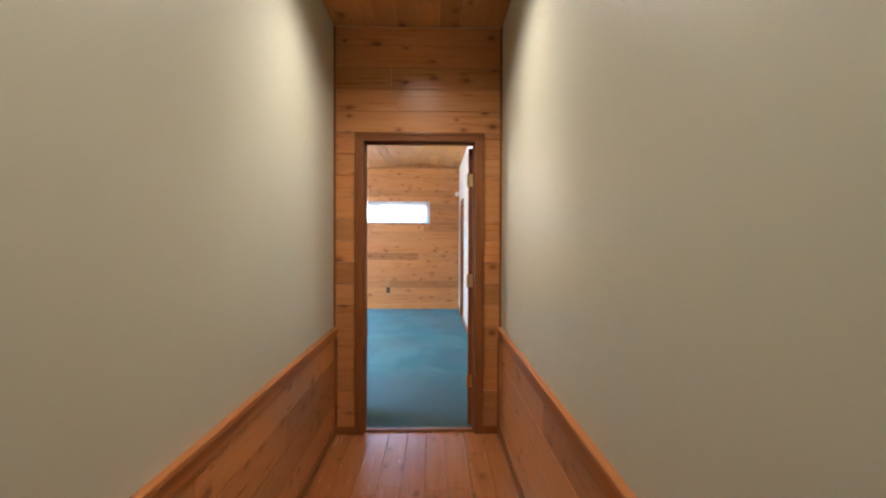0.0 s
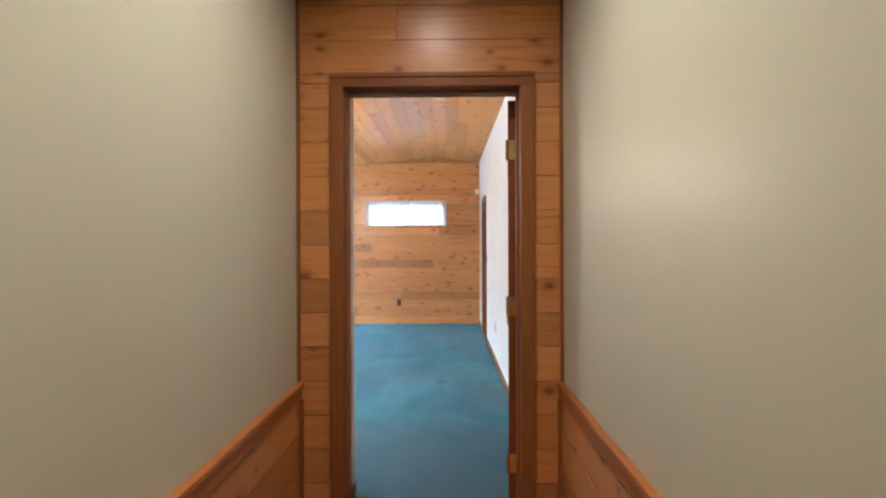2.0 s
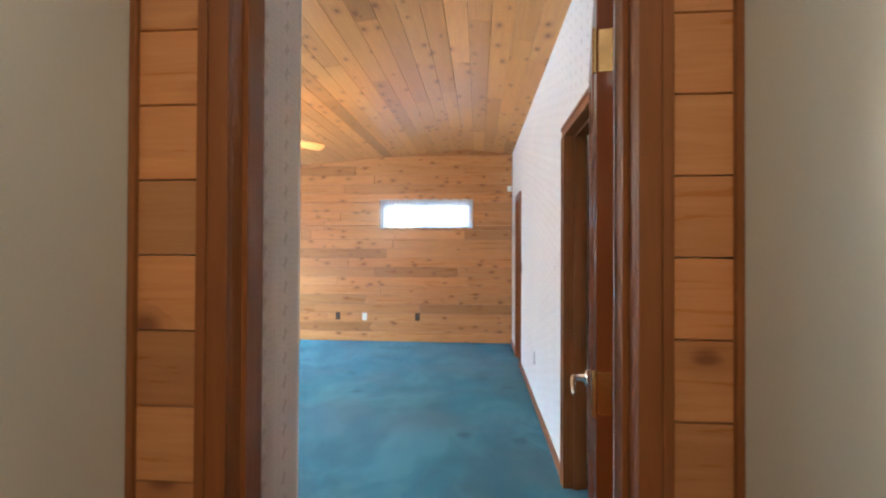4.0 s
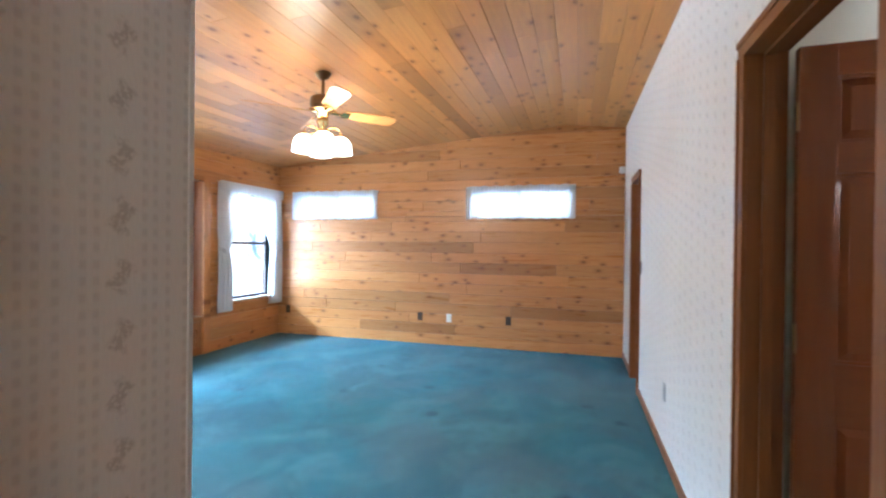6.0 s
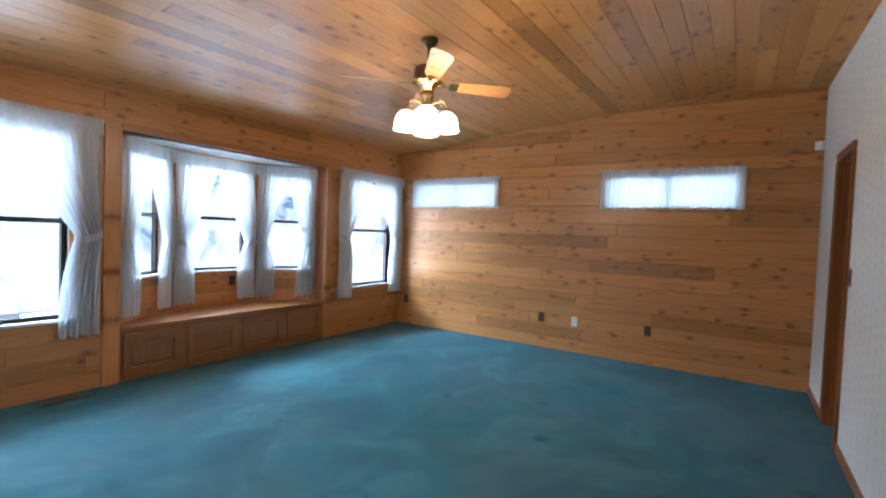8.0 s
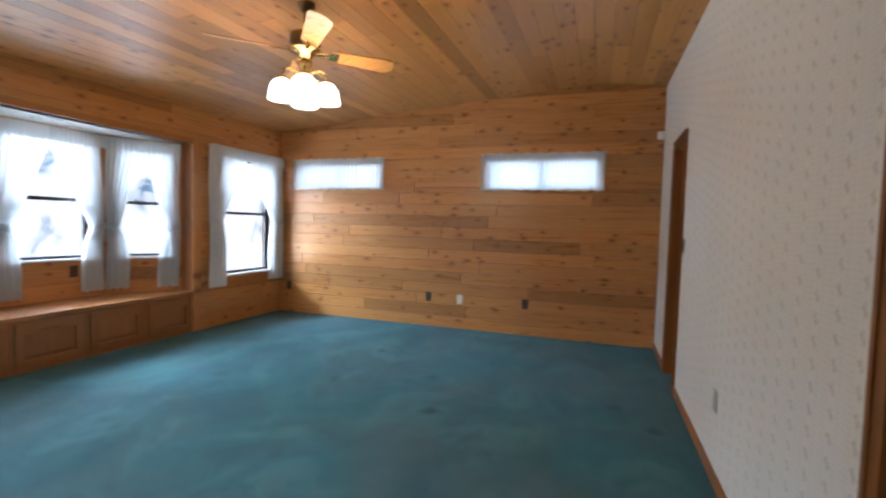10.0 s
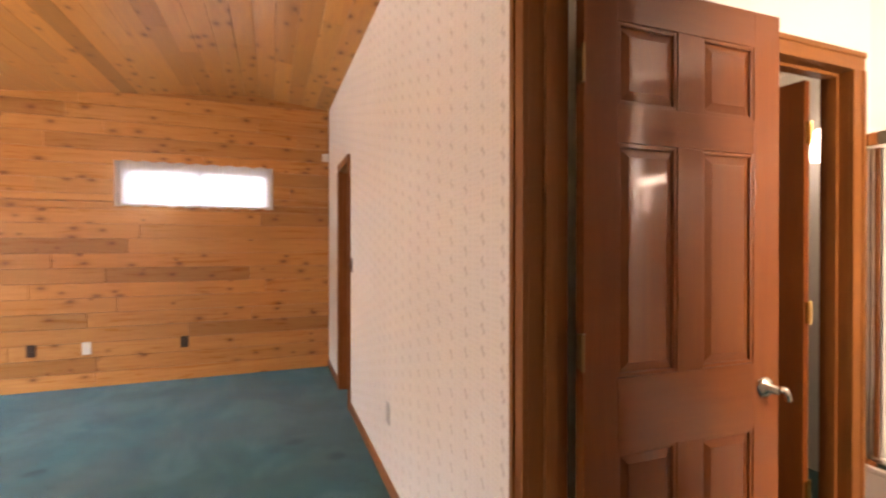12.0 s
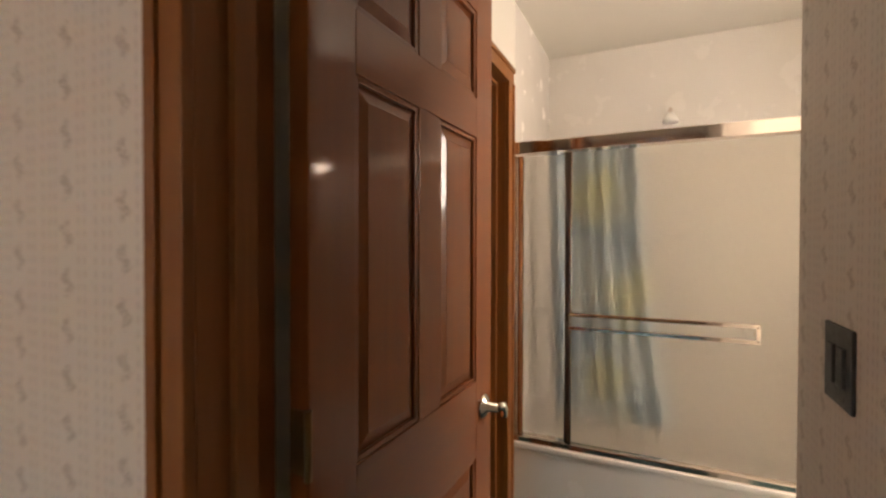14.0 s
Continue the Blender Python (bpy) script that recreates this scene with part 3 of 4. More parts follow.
tagged(part("ceiling_bay", bm, bay_white, None), "white bay ceiling", "ceiling", kind="structure")

# ---- trim ----
def casing(name, m, w, h, mat_side, mat_top, label, width=0.06, sill=False):
    """Moulded casing round an opening: x across, z up, face towards -y."""
    t = thing(name, label, "door casing", kind="structure", m=m)
    for side in (0, 1):
        x0, x1 = (-width, 0.0) if side == 0 else (w, w + width)
        bm = box((x0, -0.016, 0), (x1, 0, h), 0.003)
        xo = (x0, x0 + 0.02) if side == 0 else (x1 - 0.02, x1)
        add_box(bm, (xo[0], -0.022, 0), (xo[1], -0.014, h + 0.001), 0.003)
        part("side_casing", bm, mat_side, t)
    bm = box((-width, -0.0165, h), (w + width, 0, h + width), 0.003)
    add_box(bm, (-width, -0.0225, h + width - 0.02), (w + width, -0.014, h + width), 0.003)
    part("head_casing", bm, mat_top, t)
    return t


def jamb(name, m, w, h, depth, mat_side, mat_top, label, stop=0.06):
    """Lining of a doorway: x across, y through the wall."""
    t = thing(name, label, "door jamb", kind="structure", m=m)
    for x0, x1, s0, s1 in ((-0.02, 0.0, 0.0, 0.012), (w, w + 0.02, w - 0.012, w)):
        bm = box((x0, 0, 0), (x1, depth, h), 0.001)
        add_box(bm, (s0, stop - 0.035, 0), (s1, stop, h), 0.002)
        part("side_jamb", bm, mat_side, t)
    bm = box((-0.02, 0, h), (w + 0.02, depth, h + 0.02), 0.001)
    add_box(bm, (0.012, stop - 0.035, h - 0.012), (w - 0.012, stop, h), 0.002)
    part("head_jamb", bm, mat_top, t)
    return t


def along(x, y, rz):
    return pose(x, y, 0, 0, 0, rz)


casing("door_casing_1", along(DL, HY, 0), DR - DL, DH, trim_z, trim_x, "stained wood casing of the hall doorway")
casing("door_casing_2", along(DR, EY, 180), DR - DL, DH, trim_z, trim_x, "stained wood casing on the bedroom side", 0.054)
jamb("door_jamb_1", along(DL, HY, 0), DR - DL, DH, EY - HY, trim_z, trim_x, "stained wood doorway lining", 0.075)
casing("door_casing_3", along(XR, B1, -90), B1 - B0, DH, trim_z, trim_y, "stained wood casing of the bathroom doorway")
jamb("door_jamb_2", along(XR, B1, -90), B1 - B0, DH, 0.12, trim_z, trim_y, "stained wood bathroom doorway lining", 0.08)
casing("door_casing_4", along(XR, F1, -90), F1 - F0, DH, trim_z, trim_y, "stained wood casing of the far doorway")
jamb("door_jamb_3", along(XR, F1, -90), F1 - F0, DH, 0.12, trim_z, trim_y, "stained wood far doorway lining", 0.06)
casing("door_casing_5", along(D2A, BW, 0), D2B - D2A, DH - 0.02, trim_z, trim_x, "stained wood casing of the second bathroom doorway", 0.07)
jamb("door_jamb_4", along(D2A, BW, 0), D2B - D2A, DH - 0.02, 0.1, trim_z, trim_x, "stained wood doorway lining", 0.07)

for lo, hi in ((EY, B0 - 0.06), (B1 + 0.06, F0 - 0.06), (F1 + 0.06, YF)):
    tagged(part("baseboard", box((XR - 0.012, lo, 0), (XR, hi, 0.07), 0.003), trim_y, None), "low stained wood baseboard", "baseboard", kind="structure")
tagged(part("baseboard", box((SX, EY, 0), (SX + 0.012, SY, 0.07), 0.003), trim_y, None), "low stained wood baseboard", "baseboard", kind="structure")
for yy, ww in ((BAY0 - 0.135, 0.125), (BAY1 + 0.002, 0.11)):
    tagged(part("bay_post", box((XL, yy, 0), (XL + 0.03, yy + ww, BAYT + 0.02), 0.004), pine_z, None), "stained wood post beside the bay", "post", kind="structure")
tagged(part("bay_header", box((XL, BAY0 - 0.01, BAYT - 0.005), (XL + 0.028, BAY1 + 0.002, BAYT + 0.055), 0.004), oak_y, None), "wood header trim over the bay", "trim", kind="structure")

# hall wainscot and chair rails
RAIL = 0.75
for side, x, sgn in (("left", HL, 1), ("right", HR, -1)):
    bm = box((x, -1.6, RAIL - 0.022), (x + sgn * 0.030, HY - 0.001, RAIL), 0.006)
    add_box(bm, (x, -1.6, RAIL - 0.075), (x + sgn * 0.020, HY - 0.001, RAIL - 0.022), 0.006)
    tagged(part("chair_rail", bm, rail_y, None), "stained wood chair rail over the wainscot", "chair rail", kind="structure")
    tagged(part("baseboard", box((x, -1.6, 0), (x + sgn * 0.022, HY - 0.001, 0.06), 0.004), trim_y, None), "stained wood hall baseboard", "baseboard", kind="structure")
    tagged(part("corner_trim", box((x, HY - 0.026, 0), (x + sgn * 0.026, HY, RAIL - 0.076), 0.003), trim_z, None), "stained corner moulding", "trim", kind="structure")
    tagged(part("corner_trim", box((x, HY - 0.014, RAIL), (x + sgn * 0.014, HY, HCEIL), 0.003), trim_z, None), "stained corner moulding", "trim", kind="structure")
for a, b in ((HL + 0.024, DL - 0.062), (DR + 0.062, HR - 0.024)):
    tagged(part("baseboard", box((a, HY - 0.014, 0), (b, HY, 0.05), 0.003), trim_x, None), "stained wood hall baseboard", "baseboard", kind="structure")


# ---- doors ----
def hinge(parent, y, t, z, mat):
    """Brass leaf on the hinge edge with its knuckle at the face y."""
    bm = box((-0.0025, 0.002, z - 0.045), (0.001, t - 0.004, z + 0.045))
    cyl = tube([(-0.005, y, z - 0.048), (-0.005, y, z + 0.048)], 0.0055)
    tmp = bpy.data.meshes.new("tmp")
    cyl.to_mesh(tmp)
    bm.from_mesh(tmp)
    cyl.free()
    bpy.data.meshes.remove(tmp)
    return part("hinge", bm, mat, parent, "brass butt hinge")


def raised_panel(x0, x1, z0, z1, t):
    """A panel with sloped borders on both faces."""
    bm = bmesh.new()
    mid = t / 2
    for s in (-1, 1):
        loops = []
        for ins, d in ((0.0, mid - 0.008), (0.012, mid - 0.011), (0.034, mid - 0.004), (0.036, mid - 0.003)):
            loops.append([bm.verts.new((x, mid + s * d, z)) for x, z in ((x0 + ins, z0 + ins), (x1 - ins, z0 + ins), (x1 - ins, z1 - ins), (x0 + ins, z1 - ins))])
        for a, b in zip(loops, loops[1:]):
            for i in range(4):
                bm.faces.new((a[i], a[(i + 1) % 4], b[(i + 1) % 4], b[i]))
        bm.faces.new(loops[-1])
    return bm


def panel_door(name, label, m, w, handle_sides=(-1, 1), hinge_face=-1, h=2.02, lever=1, hinge_mat=brass):
    """A six-panel door: hinge edge at x=0, thickness 0 to t along y."""
    d = thing(name, label, "door", kind="structure", m=m)
    t, st, mul = 0.035, 0.105, 0.09
    zs = [(0.235, 0.79), (0.985, 1.60), (1.70, 1.915)]
    for x0, x1 in ((0, st), (w - st, w)):
        part("stile", box((x0, 0, 0.012), (x1, t, h), 0.0025), door_z, d)
    for z0, z1 in ((0.012, zs[0][0]), (zs[0][1], zs[1][0]), (zs[1][1], zs[2][0]), (zs[2][1], h)):
        part("rail", box((st, 0, z0), (w - st, t, z1), 0.002), door_x, d)
    c = w / 2
    for z0, z1 in zs:
        part("mullion", box((c - mul / 2, 0, z0), (c + mul / 2, t, z1), 0.002), door_z, d)
        for x0, x1 in ((st, c - mul / 2), (c + mul / 2, w - st)):
            part("panel", raised_panel(x0, x1, z0, z1, t), door_z, d)
            bm = bmesh.new()
            for y0, y1 in ((0.003, 0.010), (t - 0.010, t - 0.003)):
                for lo, hi in (((x0, y0, z0), (x0 + 0.011, y1, z1)), ((x1 - 0.011, y0, z0), (x1, y1, z1)), ((x0 + 0.011, y0, z0), (x1 - 0.011, y1, z0 + 0.011)), ((x0 + 0.011, y0, z1 - 0.011), (x1 - 0.011, y1, z1))):
                    add_box(bm, lo, hi, 0.003)
            part("panel_moulding", bm, door_z, d)
    for s in handle_sides:
        y = 0.0 if s < 0 else t
        rose = spun([(0.0, 0), (0.031, 0), (0.031, 0.006), (0.024, 0.012), (0.013, 0.016), (0.011, 0.045), (0.0, 0.046)], 20)
        rose.transform(pose(w - 0.062, y, 0.91, 90 if s < 0 else -90))
        hd = part("handle", rose, nickel, d, "worn metal lever handle", True)
        pts = [(w - 0.062, y + s * 0.042, 0.91)]
        pts += [(w - 0.062 - lever * 0.105 * q, y + s * (0.046 + 0.008 * math.sin(q * 3)), 0.91 + 0.012 * math.sin(q * 5) - 0.016 * q) for q in (0.15, 0.35, 0.6, 0.85, 1.0)]
        part("lever", tube(pts, 0.0095, 10), nickel, hd, "", True)
    part("latch_plate", box((w, 0.007, 0.90), (w + 0.0015, t - 0.007, 0.96)), brass, d, "brass latch plate")
    for z in (0.33, 1.06, 1.79):
        hinge(d, -0.004 if hinge_face < 0 else t + 0.004, t, z, hinge_mat)
    return d


# bedroom door, standing open along the right wall
ang = math.degrees(math.atan2(4.17 - 3.432, 1.07 - 0.912))
panel_door("door_1", "open dark varnished six-panel door, hinged at the hall doorway", pose(0.912, 3.432, 0, 0, 0, ang) @ pose(0, -0.035, 0), 0.755, handle_sides=(1,), hinge_face=1)
# bathroom door, swung into the bathroom
# its brass hinges take the darker brass, which puts their shade into the colour
panel_door("door_2", "open reddish six-panel bathroom door with a metal lever", pose(1.302, 5.082, 0.012, 0, 0, -1.5), 0.70, handle_sides=(-1, 1), hinge_face=-1, lever=-0.32, hinge_mat=old_brass)
# closed far door
panel_door("door_3", "closed dark varnished six-panel door in the far doorway", pose(XR + 0.062, F1 - 0.004, 0, 0, 0, -90), F1 - F0 - 0.008, handle_sides=(-1,), hinge_face=1)
# second bathroom door, swung away into the dressing room
panel_door("door_4", "open dark six-panel door leading to the dressing room", pose(D2B - 0.045, BW + 0.112, 0.012, 0, 0, 94), 0.655, handle_sides=(1,), hinge_face=-1, h=2.0)


# ---- windows ----
def window(name, label, m, w, z0, z1, rail=None, mullion=None, depth=0.14, sill=True, frost=False):
    """Bronze aluminium window: x across, y outwards from the room face."""
    t = thing(name, label, "window", kind="structure", m=m)
    y0, y1 = depth * 0.45, depth * 0.45 + 0.045
    f = 0.026
    for lo, hi in (((0, y0, z0), (f, y1, z1)), ((w - f, y0, z0), (w, y1, z1)), ((f, y0, z0), (w - f, y1, z0 + f)), ((f, y0, z1 - f), (w - f, y1, z1))):
        part("frame", box(lo, hi, 0.003), bronze_frame, t)
    if rail:
        part("meeting_rail", box((f, y0 - 0.006, rail - 0.02), (w - f, y1, rail + 0.02), 0.003), bronze_frame, t)
        spans = [((f, z0 + f), (w - f, rail - 0.02)), ((f, rail + 0.02), (w - f, z1 - f))]
    elif mullion:
        part("mullion", box((mullion - 0.02, y0 - 0.004, z0 + f), (mullion + 0.02, y1, z1 - f), 0.003), bronze_frame, t)
        spans = [((f, z0 + f), (mullion - 0.02, z1 - f)), ((mullion + 0.02, z0 + f), (w - f, z1 - f))]
    else:
        spans = [((f, z0 + f), (w - f, z1 - f))]
    for (xa, za), (xb, zb) in spans:
        p = part("pane", box((xa, y0 + 0.018, za), (xb, y0 + 0.022, zb)), clear_glass, t)
        p.visible_shadow = False
    for lo, hi in (((-0.012, -0.006, z0), (0, depth * 0.45, z1)), ((w, -0.006, z0), (w + 0.012, depth * 0.45, z1)), ((-0.012, -0.006, z1), (w + 0.012, depth * 0.45, z1 + 0.012))):
        part("lining", box(lo, hi, 0.002), white_plastic, t)
    if sill:
        part("window_sill", box((-0.03, -0.045, z0 - 0.022), (w + 0.03, depth * 0.45, z0), 0.005), white_plastic, t)
    return t


def face_left(y):
    return pose(XL, y, 0, 0, 0, 90)


window("window_1", "bronze single-hung corner window with white sill", face_left(W_CORNER[0]), W_CORNER[1] - W_CORNER[0], W_CORNER[2], W_CORNER[3], rail=1.38)
window("window_2", "bronze single-hung side window with white sill", face_left(W_SIDE[0]), W_SIDE[1] - W_SIDE[0], W_SIDE[2], W_SIDE[3], rail=1.36)
for i, (a, b, z0, z1) in enumerate(HIGH):
    window("window_%d" % (3 + i), "high horizontal slider window behind sheer fabric", pose(a, YF, 0), b - a, z0, z1, mullion=(b - a) / 2, sill=False)
for i, (m, length, lo, hi, w) in enumerate(BAY_SIDES):
    window("window_%d" % (5 + i), "bronze single-hung bay window", m @ pose(lo, 0, 0), hi - lo, BAY_SILL, BAY_HEAD, rail=1.45, depth=0.1)


# ---- curtains ----
def cloth(name, parent, fn, nu, nv, mat, label=""):
    """A folded sheet: fn(u, v) for u, v in 0..1."""
    vs = [fn(i / nu, j / nv) for j in range(nv + 1) for i in range(nu + 1)]
    fs = [(j * (nu + 1) + i, j * (nu + 1) + i + 1, (j + 1) * (nu + 1) + i + 1, (j + 1) * (nu + 1) + i) for j in range(nv) for i in range(nu)]
    return tagged(mesh_ob(name, vs, fs, mat, parent, True), label)


def tied_panel(parent, x_out, x_in, z_top, z_bot, z_tie, x_tie, seed, y=-0.06, flare=0.20):
    """A panel from its outer edge x_out to x_in at the top, drawn in at z_tie."""
    r = random.Random(seed)
    ph, sgn = r.uniform(0, 6), 1 if x_in > x_out else -1
    wide, narrow = abs(x_in - x_out), 0.17 if abs(x_in - x_out) > 0.55 else 0.12

    def fn(u, v):
        z = z_top + (z_bot - z_top) * v
        if z > z_tie:
            k = (z_top - z) / (z_top - z_tie)
            width = wide + (narrow - wide) * (k ** 1.15)
        else:
            k = (z_tie - z) / (z_tie - z_bot)
            width = narrow + flare * 0.45 * (1 - (1 - min(1, k * 1.5)) ** 2)
        bulge = 0.02 * math.sin(v * 9 + ph)
        x = x_out + sgn * (u * width) + sgn * bulge * 0.4
        fold = (0.016 + 0.020 * (1 - width / max(wide, 0.2))) * math.sin(u * 2 * math.pi * 7 + ph + 0.6 * math.sin(v * 5 + ph))
        fold += 0.008 * math.sin(u * 2 * math.pi * 17 + 3 * v + ph)
        return Vector((x, y + fold - 0.012 * math.sin(v * 3), z + 0.010 * math.sin(u * 20 + ph) * v))

    cloth("curtain_panel", parent, fn, 84, 36, sheer)
    # tie-back band
    pts = [(x_out + sgn * a, y - 0.03 - 0.012 * math.sin(a * 28), z_tie + 0.02 - a * 0.35) for a in (-0.01, 0.03, 0.06, 0.09, 0.12)]
    bm = bmesh.new()
    rows = [[bm.verts.new((p[0], p[1], p[2] + dz)) for p in pts] for dz in (-0.028, 0.028)]
    for i in range(len(pts) - 1):
        bm.faces.new((rows[0][i], rows[0][i + 1], rows[1][i + 1], rows[1][i]))
    bmesh.ops.solidify(bm, geom=bm.faces[:], thickness=0.004)
    part("tie_back", bm, sheer_thick, parent)


def valance(parent, x0, x1, z_top, drop, seed, y=-0.075):
    r = random.Random(seed)
    ph = r.uniform(0, 6)
    n = max(6, (x1 - x0) / 0.045)

    def fn(u, v):
        f = 0.011 * math.sin(u * n * 2 * math.pi + ph + 0.8 * math.sin(u * 11)) * (0.5 + 0.5 * v)
        f += 0.006 * math.sin(u * n * 4.7 * math.pi + ph)
        return Vector((x0 + (x1 - x0) * u, y - f, z_top - drop * v + 0.008 * math.sin(u * n * 3 + ph) * v))

    cloth("valance", parent, fn, 150, 8, sheer_thick)
    part("curtain_rod", tube([(x0, y + 0.03, z_top - 0.02), (x1, y + 0.03, z_top - 0.02)], 0.007), white_plastic, parent)


def tied_curtains(label, m, x0, x1, z_top, z_bot, z_tie, seed, reach=0.52, y=-0.055):
    t = thing("curtain", label, "curtain", "sheer tied-back curtains", m=m)
    w = x1 - x0
    tied_panel(t, x0, x0 + w * reach, z_top - 0.03, z_bot, z_tie, x0 + 0.05, seed, y)
    tied_panel(t, x1, x1 - w * reach, z_top - 0.03, z_bot, z_tie, x1 - 0.05, seed + 1, y)
    valance(t, x0 - 0.01, x1 + 0.01, z_top, 0.13, seed + 2, y - 0.035)
    return t


tied_curtains("white sheer tied-back curtains on the corner window", face_left(0), 8.07, 9.35, 2.18, 0.49, 1.28, 11)
tied_curtains("white sheer tied-back curtains on the side window", face_left(0), 4.17, 5.45, 2.18, 0.46, 1.24, 21)
for i, (m, length, lo, hi, w) in enumerate(BAY_SIDES):
    tied_curtains("white sheer tied-back curtains in the bay window", m, 0.03, length - 0.03, 2.12, 0.53, 1.18, 31 + 7 * i, 0.53, -0.05)


def high_curtain(x0, x1, z0, z1, seed):
    t = thing("curtain", "short gathered white sheer over a high window", "curtain", "short sheers over the high windows", m=pose(0, YF, 0))
    ph = seed * 1.7

    def fn(u, v):
        f = 0.008 * math.sin(u * 2 * math.pi * 42 + ph + 2 * math.sin(u * 17 + ph)) + 0.005 * math.sin(u * 2 * math.pi * 71 + v * 2)
        edge = 0.006 * math.sin(u * 60 + ph) if v in (0, 1) else 0
        return Vector((x0 + (x1 - x0) * u, -0.045 - f, z1 + (z0 - z1) * v + edge))

    cloth("panel", t, fn, 320, 8, sheer_thick)
    for z in (z1 - 0.02, z0 + 0.02):
        part("curtain_rod", tube([(x0 + 0.005, -0.035, z), (x1 - 0.005, -0.035, z)], 0.006), white_plastic, t)
    for x in (x0 + 0.006, x1 - 0.006):
        for z in (z1 - 0.02, z0 + 0.02):
            part("bracket", box((x - 0.006, -0.04, z - 0.012), (x + 0.006, -0.012, z + 0.012)), white_plastic, t)


high_curtain(-3.57, -2.155, 1.745, 2.165, 1)
high_curtain(-0.845, 0.58, 1.735, 2.175, 2)

# ---- window seat ----
SEAT = 0.47
bm = bmesh.new()
out = [(XL + 0.03, BAY0 - 0.012), (XL + 0.03, BAY1 + 0.002), (XL - 0.14, BAY1 + 0.002), (BAYX, BAYB), (BAYX, BAYA), (XL - 0.14, BAY0 - 0.012)]
rings = [[bm.verts.new((x, y, z)) for x, y in out] for z in (SEAT - 0.03, SEAT)]
bm.faces.new(rings[0]), bm.faces.new(rings[1])
for i in range(6):
    bm.faces.new((rings[0][i], rings[0][(i + 1) % 6], rings[1][(i + 1) % 6], rings[1][i]))
bmesh.ops.bevel(bm, geom=[e for e in bm.edges], offset=0.004, segments=2, affect="EDGES")
tagged(part("window_seat_top", bm, oak_y, None), "oak window seat top in the bay", "window seat")


def arched_door(w, h, t=0.02):
    """Frame with an arched head: x across, z up, face at y=-t."""
    bm = bmesh.new()
    st, n = 0.055, 14
    add_box(bm, (0, -t, 0), (st, 0, h), 0.003)
    add_box(bm, (w - st, -t, 0), (w, 0, h), 0.003)
    add_box(bm, (st, -t, 0), (w - st, 0, st), 0.003)
    prev = None
    for i in range(n + 1):
        q = i / n
        x = st + (w - 2 * st) * q
        z = h - st - 0.035 + 0.035 * math.sin(math.pi * min(1, max(0, (q - 0.12) / 0.76)))
        col = [bm.verts.new((x, yy, zz)) for yy, zz in ((-t, z), (-t, h), (0, h), (0, z))]
        if prev:
            for j in range(4):
                bm.faces.new((prev[j], prev[(j + 1) % 4], col[(j + 1) % 4], col[j]))
        prev = col
    return bm


cuts = [BAY0 - 0.008, 6.16, 6.73, 7.30, BAY1]
for a, b in zip(cuts, cuts[1:]):
    cab = thing("cabinet", "oak window-seat cabinet with an arched panel door", "cabinet", "window-seat cabinets", m=pose(XL, a, 0, 0, 0, 90))
    w = b - a
    body = bmesh.new()
    add_box(body, (0.001, 0.0, 0.0), (w - 0.001, 0.018, SEAT - 0.031))
    add_box(body, (0.001, 0.018, 0.0), (0.02, 0.13, SEAT - 0.031))
    add_box(body, (w - 0.02, 0.018, 0.0), (w - 0.001, 0.13, SEAT - 0.031))
    part("body", body, oak_z, cab)
    dw, dh = w - 0.07, SEAT - 0.031 - 0.085
    dm = pose(0.035, -0.001, 0.055)
    bm = arched_door(dw, dh)
    bm.transform(dm)
    dr = part("door", bm, oak_z, cab)
    bm = raised_panel(0.045, dw - 0.045, 0.045, dh - 0.045, 0.024)
    bm.transform(dm @ pose(0, -0.011, 0))
    part("panel", bm, oak_z, dr)


# ---- ceiling fan ----
FZ = (ceil_z(FX, FY) - 0.133) / 0.9
fan = thing("ceiling_fan", "brass ceiling fan with wooden blades and lit glass shades", "ceiling fan", m=pose(FX, FY, 0.133) @ Matrix.Scale(0.9, 4))
part("canopy", spun([(0.0, FZ + 0.02), (0.068, FZ + 0.02), (0.068, FZ - 0.012), (0.058, FZ - 0.030), (0.040, FZ - 0.05), (0.022, FZ - 0.06), (0.0, FZ - 0.06)]), old_brass, fan, "", True)
part("downrod", tube([(0, 0, FZ - 0.05), (0, 0, 2.655)], 0.013, 12), old_brass, fan)
part("motor", spun([(0.0, 2.675), (0.03, 2.672), (0.075, 2.660), (0.105, 2.645), (0.110, 2.630), (0.110, 2.575), (0.102, 2.562), (0.102, 2.550), (0.070, 2.540), (0.0, 2.538)], 32), old_brass, fan, "dark antique brass motor housing", True)
part("flywheel_ring", spun([(0.0, 2.545), (0.115, 2.545), (0.120, 2.538), (0.115, 2.530), (0.06, 2.520), (0.045, 2.470), (0.0, 2.468)], 32), brass, fan, "polished brass ring", True)
BLADE_ANGLES = (-46, -136, 44, 134)
